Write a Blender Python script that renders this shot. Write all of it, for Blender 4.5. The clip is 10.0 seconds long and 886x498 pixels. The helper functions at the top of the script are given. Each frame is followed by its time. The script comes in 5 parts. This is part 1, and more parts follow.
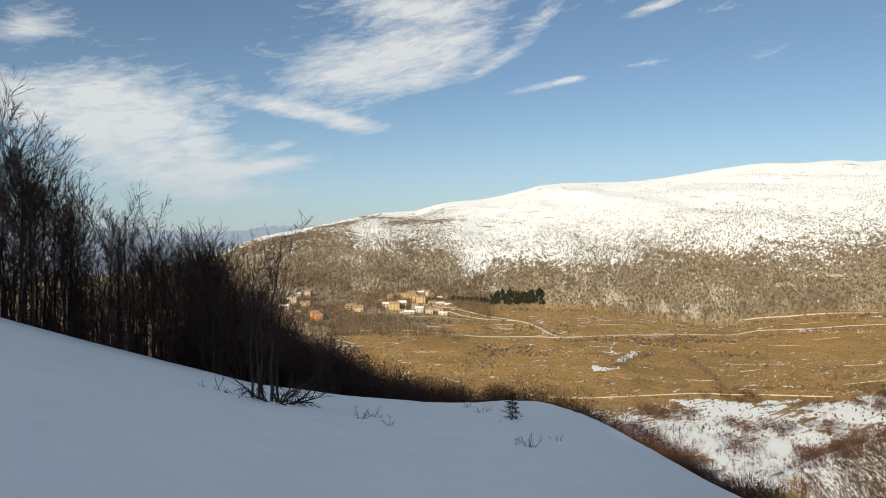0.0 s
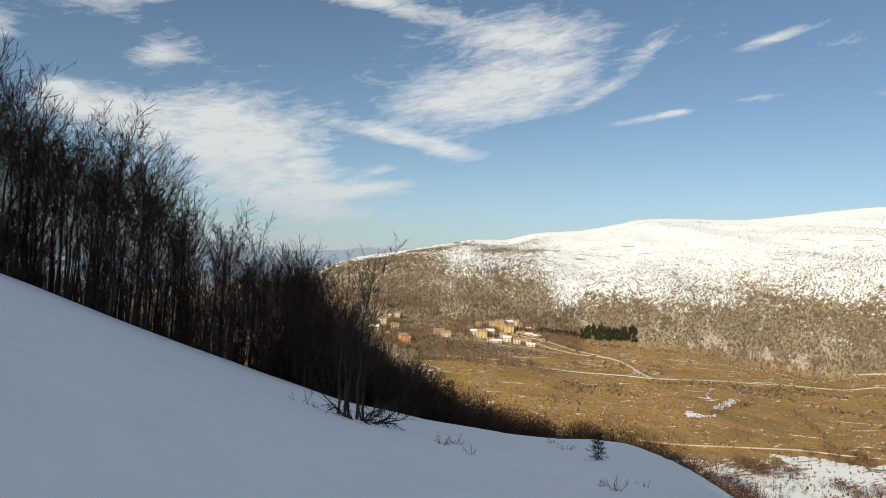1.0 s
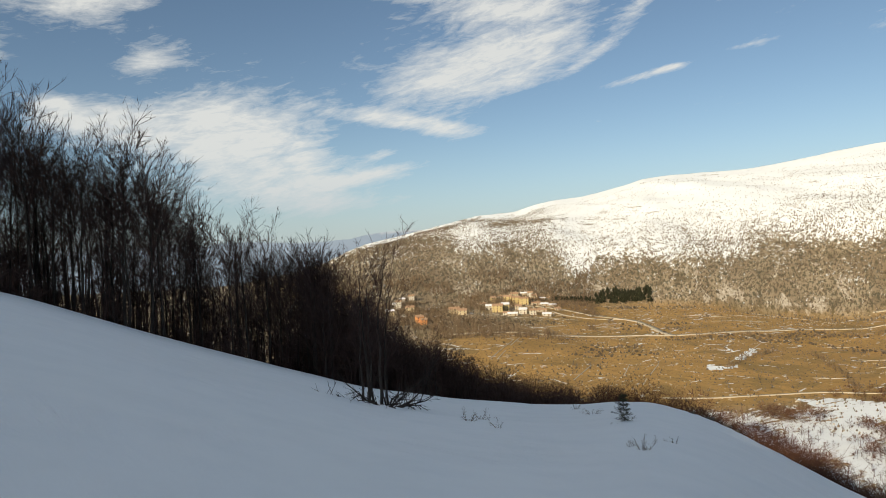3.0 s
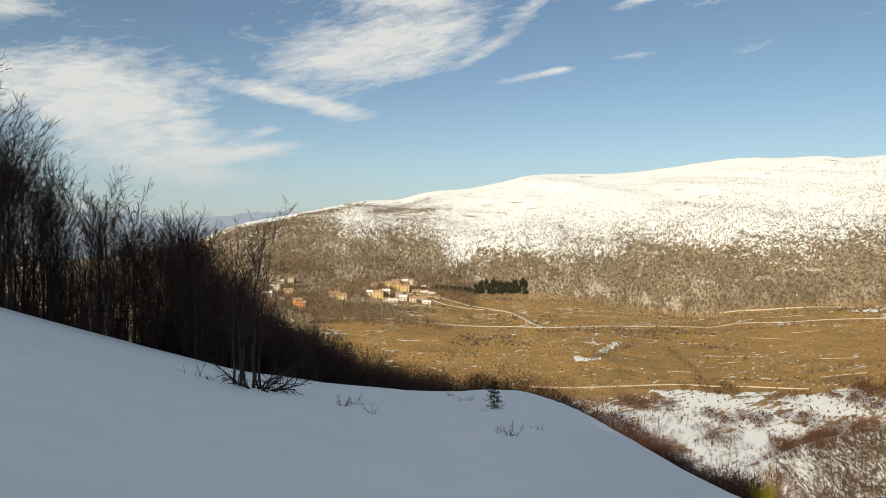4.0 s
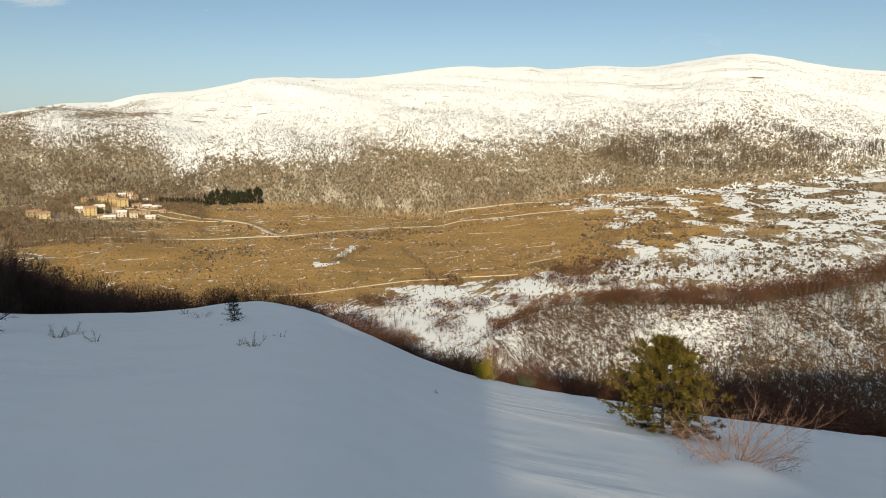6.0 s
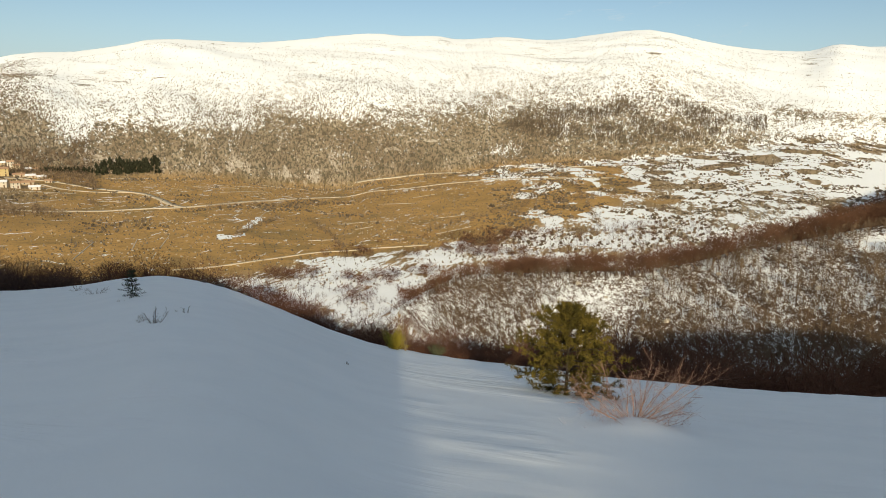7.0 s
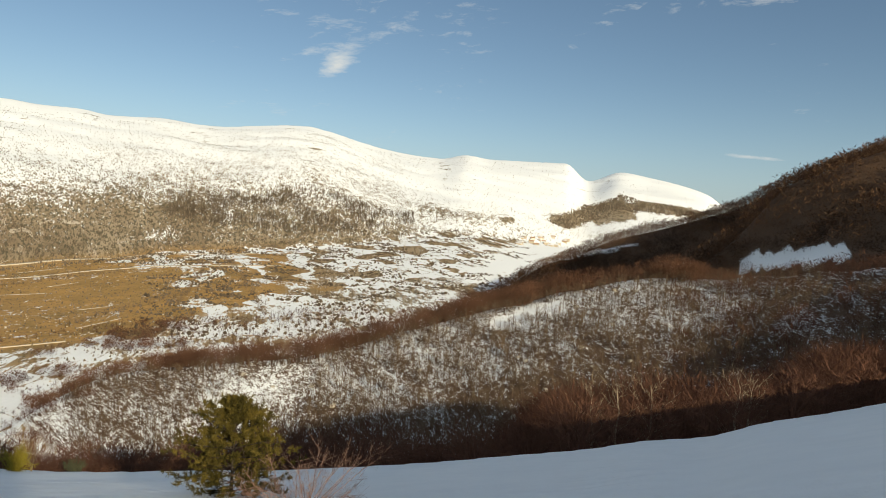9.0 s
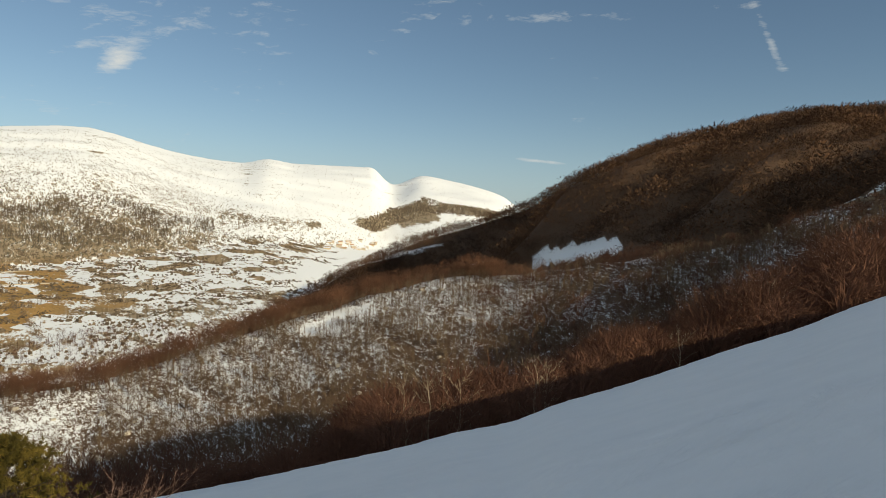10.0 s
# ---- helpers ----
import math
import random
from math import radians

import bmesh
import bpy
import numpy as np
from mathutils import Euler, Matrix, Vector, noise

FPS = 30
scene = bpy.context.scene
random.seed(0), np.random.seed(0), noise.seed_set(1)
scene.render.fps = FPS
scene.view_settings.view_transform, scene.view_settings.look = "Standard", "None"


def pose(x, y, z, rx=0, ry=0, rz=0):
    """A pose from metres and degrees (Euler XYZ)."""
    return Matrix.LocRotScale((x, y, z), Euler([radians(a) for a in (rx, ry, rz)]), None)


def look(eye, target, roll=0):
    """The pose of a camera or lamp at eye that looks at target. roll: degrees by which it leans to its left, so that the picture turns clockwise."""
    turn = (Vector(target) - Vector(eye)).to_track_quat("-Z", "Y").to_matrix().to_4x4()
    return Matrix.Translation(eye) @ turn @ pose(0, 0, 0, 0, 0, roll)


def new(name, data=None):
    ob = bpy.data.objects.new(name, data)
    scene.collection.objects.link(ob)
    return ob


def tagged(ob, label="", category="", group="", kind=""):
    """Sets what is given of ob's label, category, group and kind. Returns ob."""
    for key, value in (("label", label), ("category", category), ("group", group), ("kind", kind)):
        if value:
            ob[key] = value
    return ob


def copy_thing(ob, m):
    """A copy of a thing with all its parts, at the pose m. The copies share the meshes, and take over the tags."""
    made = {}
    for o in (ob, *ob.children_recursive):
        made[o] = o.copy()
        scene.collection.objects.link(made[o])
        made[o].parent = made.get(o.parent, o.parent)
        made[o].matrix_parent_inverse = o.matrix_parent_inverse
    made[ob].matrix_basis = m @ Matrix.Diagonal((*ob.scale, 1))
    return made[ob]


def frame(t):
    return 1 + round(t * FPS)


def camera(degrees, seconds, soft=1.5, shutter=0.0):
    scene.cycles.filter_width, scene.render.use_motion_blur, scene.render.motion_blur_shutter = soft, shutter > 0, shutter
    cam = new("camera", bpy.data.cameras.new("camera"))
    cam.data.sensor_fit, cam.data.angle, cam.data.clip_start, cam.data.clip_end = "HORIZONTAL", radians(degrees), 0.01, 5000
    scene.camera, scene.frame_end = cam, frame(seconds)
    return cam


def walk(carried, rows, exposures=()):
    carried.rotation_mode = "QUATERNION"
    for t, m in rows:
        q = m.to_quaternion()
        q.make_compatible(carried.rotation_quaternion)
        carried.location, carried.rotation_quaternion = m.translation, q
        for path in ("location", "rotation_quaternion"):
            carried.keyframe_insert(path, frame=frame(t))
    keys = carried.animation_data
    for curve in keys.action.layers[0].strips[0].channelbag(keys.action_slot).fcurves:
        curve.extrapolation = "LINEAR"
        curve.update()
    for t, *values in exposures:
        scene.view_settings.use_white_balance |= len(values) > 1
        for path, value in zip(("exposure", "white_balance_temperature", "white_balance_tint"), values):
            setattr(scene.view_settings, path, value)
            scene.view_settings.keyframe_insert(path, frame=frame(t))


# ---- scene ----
EYE = 1.7
cam = camera(67.2, 10.0, soft=0.7)
PATH = [
    (0.0, pose(0, 0, EYE, 90.00, 0.00, 0.00)),
    (0.5, pose(0, 0, EYE, 91.09, -0.35, 6.62)),
    (1.0, pose(0, 0, EYE, 92.16, -3.28, 7.80)),
    (1.5, pose(0, 0, EYE, 91.46, 0.58, 7.29)),
    (2.0, pose(0, 0, EYE, 93.39, 1.34, 10.84)),
    (2.2, pose(0, 0, EYE, 92.21, 2.53, 12.72)),
    (3.3, pose(0, 0, EYE, 90.20, 2.10, 5.55)),
    (3.5, pose(0, 0, EYE, 90.05, 1.68, 3.31)),
    (4.0, pose(0, 0, EYE, 89.07, -0.87, -1.32)),
    (4.5, pose(0, 0, EYE, 87.50, -0.37, -8.18)),
    (5.0, pose(0, 0, EYE, 85.35, 0.37, -16.03)),
    (5.5, pose(0, 0, EYE, 83.41, 0.44, -20.50)),
    (6.8, pose(0, 0, EYE, 78.72, -0.95, -29.60)),
    (7.0, pose(0, 0, EYE, 78.84, -0.95, -31.43)),
    (7.5, pose(0, 0, EYE, 81.18, -3.14, -36.48)),
    (8.0, pose(0, 0, EYE, 82.67, -4.67, -45.13)),
    (8.5, pose(0, 0, EYE, 83.24, -4.67, -52.19)),
    (9.0, pose(0, 0, EYE, 87.49, -3.60, -59.44)),
    (9.5, pose(0, 0, EYE, 87.59, -3.72, -67.48)),
    (10.0, pose(0, 0, EYE, 88.62, -1.92, -75.91)),
]
walk(cam, PATH, [(0.0, 0.25, 6650, 6), (4.5, 0.27, 7050, 6), (7.5, 0.27, 7050, 4), (9.0, 0.19, 6900, 4), (10.0, 0.10, 6950, 4)])

# ---- light ----
SUN_AZ, SUN_EL = 152.0, 20.2
sun_way = Vector((-math.sin(radians(SUN_AZ)) * math.cos(radians(SUN_EL)), math.cos(radians(SUN_AZ)) * math.cos(radians(SUN_EL)), math.sin(radians(SUN_EL))))
sun = new("sun", bpy.data.lights.new("sun", "SUN"))
sun.data.energy, sun.data.angle, sun.data.color = 4.4, radians(0.53), (1.0, 0.855, 0.655)
sun.matrix_world = look(sun_way * 50, (0, 0, 0))


def tree_of(kind):
    """A fresh node tree for a world or material, with a short way to add and join nodes."""
    kind.use_nodes = True
    tree = kind.node_tree
    tree.nodes.clear()

    def add(type_name, **settings):
        node = tree.nodes.new(type_name)
        for key, value in settings.items():
            if key in node.bl_rna.properties:
                setattr(node, key, value)
        return node

    def join(a, b):
        tree.links.new(a, b)

    return tree, add, join


def build_sky():
    world = bpy.data.worlds.new("sky")
    scene.world = world
    tree, add, join = tree_of(world)
    out, back = add("ShaderNodeOutputWorld"), add("ShaderNodeBackground")
    sky = add("ShaderNodeTexSky", sky_type="NISHITA", sun_disc=False, sun_elevation=radians(SUN_EL), sun_rotation=radians(-SUN_AZ), altitude=1200.0, air_density=1.0, dust_density=0.4, ozone_density=1.9)
    way = add("ShaderNodeTexCoord").outputs["Generated"]

    def vmath(op, a, b=None, c=None):
        n = add("ShaderNodeVectorMath", operation=op)
        for slot, value in zip(n.inputs, (a, b, c)):
            if value is None:
                continue
            if isinstance(value, (tuple, Vector)):
                slot.default_value = tuple(value)
            else:
                join(value, slot)
        return n

    def fmath(op, a, b=0.0, c=0.0, clamp=False):
        n = add("ShaderNodeMath", operation=op, use_clamp=clamp)
        for slot, value in zip(n.inputs, (a, b, c)):
            if isinstance(value, (int, float)):
                slot.default_value = value
            else:
                join(value, slot)
        return n.outputs[0]

    # cirrus drawn out along the horizon
    broad, wisps, fine = add("ShaderNodeTexNoise"), add("ShaderNodeTexNoise"), add("ShaderNodeTexNoise")
    for node, scale, detail, rough, dist, size, lean in ((broad, 5.0, 6.0, 0.55, 0.3, (1, 1, 0.5), 0), (wisps, 11.0, 9.0, 0.64, 0.8, (1, 1, 0.30), -14), (fine, 30.0, 6.0, 0.68, 0.5, (1, 1, 0.24), -10)):
        turned = add("ShaderNodeMapping", vector_type="TEXTURE")
        join(way, turned.inputs[0])
        turned.inputs["Rotation"].default_value, turned.inputs["Scale"].default_value = (0, radians(lean), 0), size
        join(turned.outputs[0], node.inputs["Vector"])
        node.inputs["Scale"].default_value, node.inputs["Detail"].default_value = scale, detail
        node.inputs["Roughness"].default_value, node.inputs["Distortion"].default_value = rough, dist
    cover = None
    # banks of cirrus, four of them unseen and added for light: azimuth, height, half width, half height, rise to the
    # right (degrees), weight
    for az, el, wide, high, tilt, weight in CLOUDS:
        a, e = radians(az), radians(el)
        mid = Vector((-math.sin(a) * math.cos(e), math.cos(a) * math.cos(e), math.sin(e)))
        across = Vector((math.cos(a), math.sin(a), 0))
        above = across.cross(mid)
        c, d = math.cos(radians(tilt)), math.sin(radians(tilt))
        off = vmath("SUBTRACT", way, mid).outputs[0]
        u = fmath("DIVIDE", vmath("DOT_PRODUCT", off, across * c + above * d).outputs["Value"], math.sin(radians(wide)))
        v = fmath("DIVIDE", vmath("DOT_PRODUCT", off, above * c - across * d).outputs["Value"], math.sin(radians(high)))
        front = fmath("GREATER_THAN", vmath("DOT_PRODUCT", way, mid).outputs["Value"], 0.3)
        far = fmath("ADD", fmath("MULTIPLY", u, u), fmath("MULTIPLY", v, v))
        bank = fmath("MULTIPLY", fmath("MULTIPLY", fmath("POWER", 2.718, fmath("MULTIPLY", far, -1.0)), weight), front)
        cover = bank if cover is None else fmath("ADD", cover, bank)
    threads = fmath("ADD", fmath("ADD", fmath("MULTIPLY", broad.outputs[0], 0.26), fmath("MULTIPLY", wisps.outputs[0], 0.42)), fmath("MULTIPLY", fine.outputs[0], 0.32))
    density = fmath("MULTIPLY", fmath("SUBTRACT", fmath("ADD", fmath("MULTIPLY", fmath("MINIMUM", cover, 1.05), 0.34), threads), 0.637), 4.2, clamp=True)
    cloud = add("ShaderNodeMix", data_type="RGBA")
    join(fmath("MULTIPLY", density, 0.88), cloud.inputs["Factor"])
    join(sky.outputs[0], cloud.inputs["A"])
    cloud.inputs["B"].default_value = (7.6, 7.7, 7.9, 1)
    # pale haze low over the land
    high = add("ShaderNodeSeparateXYZ")
    join(way, high.inputs[0])
    low = fmath("DIVIDE", high.outputs[2], math.sin(radians(5.5)))
    thin = fmath("MULTIPLY", fmath("POWER", 2.718, fmath("MULTIPLY", fmath("MULTIPLY", low, low), -1.0)), 0.72)
    haze = add("ShaderNodeMix", data_type="RGBA")
    join(thin, haze.inputs["Factor"])
    join(cloud.outputs["Result"], haze.inputs["A"])
    haze.inputs["B"].default_value = (3.6, 4.4, 5.6, 1)
    join(haze.outputs["Result"], back.inputs["Color"])
    back.inputs["Strength"].default_value = 0.084
    join(back.outputs[0], out.inputs["Surface"])


CLOUDS = [(1.8, 15.9, 5.6, 2.5, 22, 1.1), (10, 14.8, 6.5, 2.6, 10, 0.82), (10.5, 11.1, 6.5, 0.75, -10, 0.95), (2, 20.3, 6, 1.7, 5, 0.72), (16, 22.2, 8, 0.8, -8, 0.8), (-4.5, 15.5, 3, 0.45, 30, 0.42), (-8.5, 18.8, 3, 0.7, 40, 0.4),
          (27, 10.4, 6.5, 3.2, 5, 1.05), (22, 8.4, 4.5, 2.2, 5, 0.85), (35, 11, 5, 1.6, 0, 0.9), (38.7, 11.8, 1.5, 0.8, 0, 0.9), (24, 6, 9, 1.6, 5, 0.62), (15, 6.8, 5, 0.7, 12, 0.8), (13.7, 8.6, 1.8, 0.55, 15, 0.75), (18, 4.4, 7, 1.2, 0, 0.55),
          (35.5, 20, 4, 1.6, 15, 0.78), (31.5, 16, 3, 1.2, 20, 0.7), (45, 20.5, 4, 1.8, 0, 0.72), (44.5, 15.5, 2.5, 1.0, 0, 0.95), (45.5, 13, 3, 0.8, 0, 0.6), (-8.5, 13.6, 3.0, 0.35, 10, 0.62), (-10.8, 14.05, 1.2, 0.22, 8, 0.8), (-18, 19.2, 3.6, 0.45, 14, 0.6), (-16.5, 14.9, 2, 0.25, 4, 0.55),
          # the last four, overhead and behind, are unseen: added to brighten shaded snow
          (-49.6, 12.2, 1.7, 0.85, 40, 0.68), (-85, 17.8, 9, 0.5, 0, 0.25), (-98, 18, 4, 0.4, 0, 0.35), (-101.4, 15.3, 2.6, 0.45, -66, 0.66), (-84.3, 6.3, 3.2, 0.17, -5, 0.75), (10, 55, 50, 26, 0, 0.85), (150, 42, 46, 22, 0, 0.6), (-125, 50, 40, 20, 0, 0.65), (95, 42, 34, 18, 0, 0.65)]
build_sky()


# ---- shape of the land ----
def smooth_curve(pairs):
    """A shape-keeping cubic through (azimuth, value) pairs, azimuth falling from left to right."""
    xs = np.array([p[0] for p in pairs][::-1], float)
    ys = np.array([p[1] for p in pairs][::-1], float)
    h, d = np.diff(xs), np.diff(ys) / np.diff(xs)
    m = np.zeros_like(ys)
    m[0], m[-1] = d[0], d[-1]
    same = d[:-1] * d[1:] > 0
    w1, w2 = 2 * h[1:] + h[:-1], h[1:] + 2 * h[:-1]
    with np.errstate(divide="ignore", invalid="ignore"):
        m[1:-1] = np.where(same, (w1 + w2) / (w1 / d[:-1] + w2 / d[1:]), 0)

    def value(x):
        x = np.clip(x, xs[0], xs[-1])
        i = np.clip(np.searchsorted(xs, x) - 1, 0, len(h) - 1)
        t = (x - xs[i]) / h[i]
        return (ys[i] * (1 + 2 * t) * (1 - t) ** 2 + h[i] * m[i] * t * (1 - t) ** 2 + ys[i + 1] * t * t * (3 - 2 * t) + h[i] * m[i + 1] * t * t * (t - 1))

    return value


_table = np.random.RandomState(7).rand(256, 256)


def grain(x, y, size, octaves=4, rough=0.5, shift=0):
    """Value noise of the given size in metres, about -1 to 1."""
    total, amp, norm = 0.0, 1.0, 0.0
    for k in range(octaves):
        u, v = x / size * 2**k + 37.3 * (k + shift), y / size * 2**k + 11.7 * (k + 3 * shift)
        i, j = np.floor(u).astype(int), np.floor(v).astype(int)
        fu, fv = u - i, v - j
        fu, fv = fu * fu * (3 - 2 * fu), fv * fv * (3 - 2 * fv)
        g = lambda a, b: _table[a & 255, b & 255]
        n = (g(i, j) * (1 - fu) + g(i + 1, j) * fu) * (1 - fv) + (g(i, j + 1) * (1 - fu) + g(i + 1, j + 1) * fu) * fv
        total, norm, amp = total + amp * (2 * n - 1), norm + amp, amp * rough
    return total / norm


def step(a, b, x):
    t = np.clip((x - a) / (b - a), 0, 1)
    return t * t * (3 - 2 * t)


def merge(a, b, soft):
    h = np.maximum(soft - np.abs(a - b), 0) / soft
    return np.maximum(a, b) + h * h * soft / 4


def tand(x):
    return np.tan(np.radians(x))


# the open snow slope: the height angle of its brow, and how far the brow is
# values past 60 degrees left are unseen ground, shaped to block the low sun
brow_angle = smooth_curve([(200, 11), (185, 12.5), (174, 16.5), (168, 18.9), (163, 19.0), (157, 18.0), (152.7, 17.9), (151.0, 23), (138, 23.5), (130, 25), (124, 30), (106, 33), (96, 30), (85, 22), (70, 12), (60, 6), (45.7, -0.26), (41, -1.84), (36.7, -3.58), (32.4, -5.31), (28.1, -6.9),
                           (23.7, -8.43), (19.3, -9.86), (15.1, -11.09), (12, -11.63), (8.4, -12.21), (4.5, -12.62), (1.4, -12.88), (-1.5, -12.96), (-5.6, -12.72), (-7.5, -12.69), (-9.8, -13.06), (-12.1, -13.69), (-14.4, -14.61), (-16.6, -15.64), (-19, -16.71),
                           (-22, -18.04), (-25.5, -19.16), (-30.5, -20.1), (-35, -20.57), (-40, -20.85), (-46.5, -21.1), (-53, -20.85), (-59.8, -20.24), (-66.2, -19.26), (-72.9, -17.99), (-77.2, -16.79), (-82.3, -15.59), (-86.2, -13.9), (-90.7, -12.26),
                           (-95, -10.47), (-99.3, -8.48), (-104.4, -6.21), (-107.9, -4.29), (-110.6, -3.07), (-120, -1), (-135, 2), (-150, 6.5), (-160, 11)])
brow_far = smooth_curve([(200, 110), (160, 70), (150, 42), (134, 42), (124, 95), (106, 95), (85, 75), (60, 60), (44, 55), (30, 55), (18, 52), (4, 50), (-6, 47), (-11, 45), (-17, 40), (-28, 38), (-40, 34), (-50, 33), (-62, 36), (-77, 42), (-92, 52), (-104, 62), (-120, 80), (-160, 120)])
# the long snowy mountain across the valley: its foot and its crest
foot_angle = smooth_curve([(60, -6), (20, -4.6), (9, -4.0), (3.5, -3.9), (-0.7, -4.3), (-5, -5), (-10, -5.1), (-14.2, -5.4), (-18, -5.9), (-23, -6.1), (-25.7, -5.5), (-28.3, -5.2), (-32.7, -4.6), (-37, -3.9), (-41.6, -3.5), (-45.2, -3.3), (-48.4, -2.97), (-52.8, -2.34), (-57.2, -1.68), (-61.6, -1.2), (-70, -1.6), (-120, -2)])
foot_far = smooth_curve([(60, 800), (20, 800), (0, 850), (-20, 800), (-28, 800), (-38, 840), (-47, 900), (-56, 1020), (-64, 1200), (-75, 1450), (-120, 1500)])
crest_angle = smooth_curve([(200, -3), (46, -3), (30, -2.2), (20.2, -0.85), (19.1, -0.51), (17.1, 0.36), (15.2, 1.05), (12.7, 1.58), (10, 2.15), (7.2, 2.76), (5.3, 3.12), (2.6, 3.3), (0, 3.96), (-3.9, 4.39), (-6.6, 4.98), (-8.5, 5.42), (-11, 5.6),
                            (-14.2, 5.58), (-17.5, 5.72), (-19, 5.91), (-22.3, 6.34), (-25.7, 6.66), (-28, 6.52), (-30.5, 6.59), (-32.5, 6.34), (-36.3, 6.54), (-39.9, 6.34), (-43.4, 6.69), (-45.5, 6.95), (-47.5, 7.05), (-49.5, 6.75), (-52, 6.13), (-54.5, 5.62),
                            (-57, 5.31), (-59, 5.21), (-61.1, 5.62), (-63.4, 5.37), (-66.5, 5.37), (-69.5, 5.37), (-71.5, 3.99), (-74, 4.82), (-76.5, 4.45), (-79.3, 3.83), (-81, 3.23), (-82, 2.56), (-90, 1), (-160, 0)])
crest_far = smooth_curve([(200, 1500), (20, 1500), (10, 1600), (0, 1700), (-20, 1800), (-40, 1900), (-50, 2000), (-56, 2300), (-64, 2700), (-75, 2900), (-160, 2900)])
# the wooded spur across the gully, and the dark wooded hill behind it
spur_angle = smooth_curve([(-10, -40), (-20, -24), (-26, -17.5), (-30.5, -14.6), (-33.4, -13.4), (-40, -12.8), (-47, -12.3), (-52.3, -11.2), (-56.5, -9.7), (-61, -8.3), (-66, -6.8), (-70.7, -5.2), (-76.5, -3.8), (-83.5, -3.0), (-90, -1.9), (-98, -0.4), (-110, 2.5), (-160, 6)])
spur_far = smooth_curve([(-10, 270), (-30, 260), (-47, 232), (-63, 240), (-77, 255), (-90, 240), (-100, 220), (-110, 200), (-160, 180)])
hill_angle = smooth_curve([(-40, -20), (-50, -15), (-58, -10.4), (-60.5, -9.0), (-63, -6.5), (-66, -4.4), (-68.6, -2.6), (-70.1, -2.0), (-72.2, -1.05), (-74.8, 0.05), (-77.2, 0.75), (-80.2, 1.8), (-82.8, 2.72), (-85.9, 4.5), (-88.5, 5.68), (-91.2, 6.9), (-94.3, 7.98), (-97.3, 8.64), (-100, 9.4), (-102.7, 9.95), (-104.9, 10.1), (-107.6, 9.95), (-110.6, 10.35), (-125, 10.5), (-160, 8)])
hill_far = smooth_curve([(-40, 620), (-63, 600), (-77, 640), (-90, 660), (-110, 620), (-160, 500)])
snow_line = smooth_curve([(60, 0.3), (16.2, 0.5), (13, 0.75), (9.7, 1.4), (8.3, 1.6), (7, 0.3), (6.3, 0.0), (5, 0.4), (2.6, 0.85), (0.4, 0.7), (-1.4, -0.7), (-2.5, -1.7), (-4, -1.3), (-5.2, -0.87), (-8, -0.85), (-9.7, -1.0), (-12.3, -0.75), (-14.1, -0.75), (-16.7, 0.1), (-21.2, 0.4), (-25.7, 0.15), (-30, 0.5), (-34, 0.8), (-37, 1.12), (-41.3, 1.24), (-45.7, 1.8), (-48, 1.77), (-50.2, 1.5), (-54.8, 0.5), (-57.5, -0.3), (-61.6, -0.8), (-66, -1.2), (-75, -1.6), (-120, -4)])
valley_snow = smooth_curve([(60, -30), (-8, -30), (-10, -13.4), (-16, -12.7), (-21, -12.0), (-25.7, -11.6), (-30.3, -11.05), (-34.3, -10.3), (-37, -9.3), (-39.3, -8.75), (-43, -8.2), (-47, -7.3), (-53.6, -5.9), (-60, -5.0), (-120, -4)])


knoll_angle = smooth_curve([(-50, -20), (-58, -9), (-60, -6.2), (-61.7, -4.5), (-63.9, -2.85), (-65.7, -1.85), (-67.6, -1.2), (-70, -0.5), (-72, -0.9), (-76, -2.5), (-90, -20)])


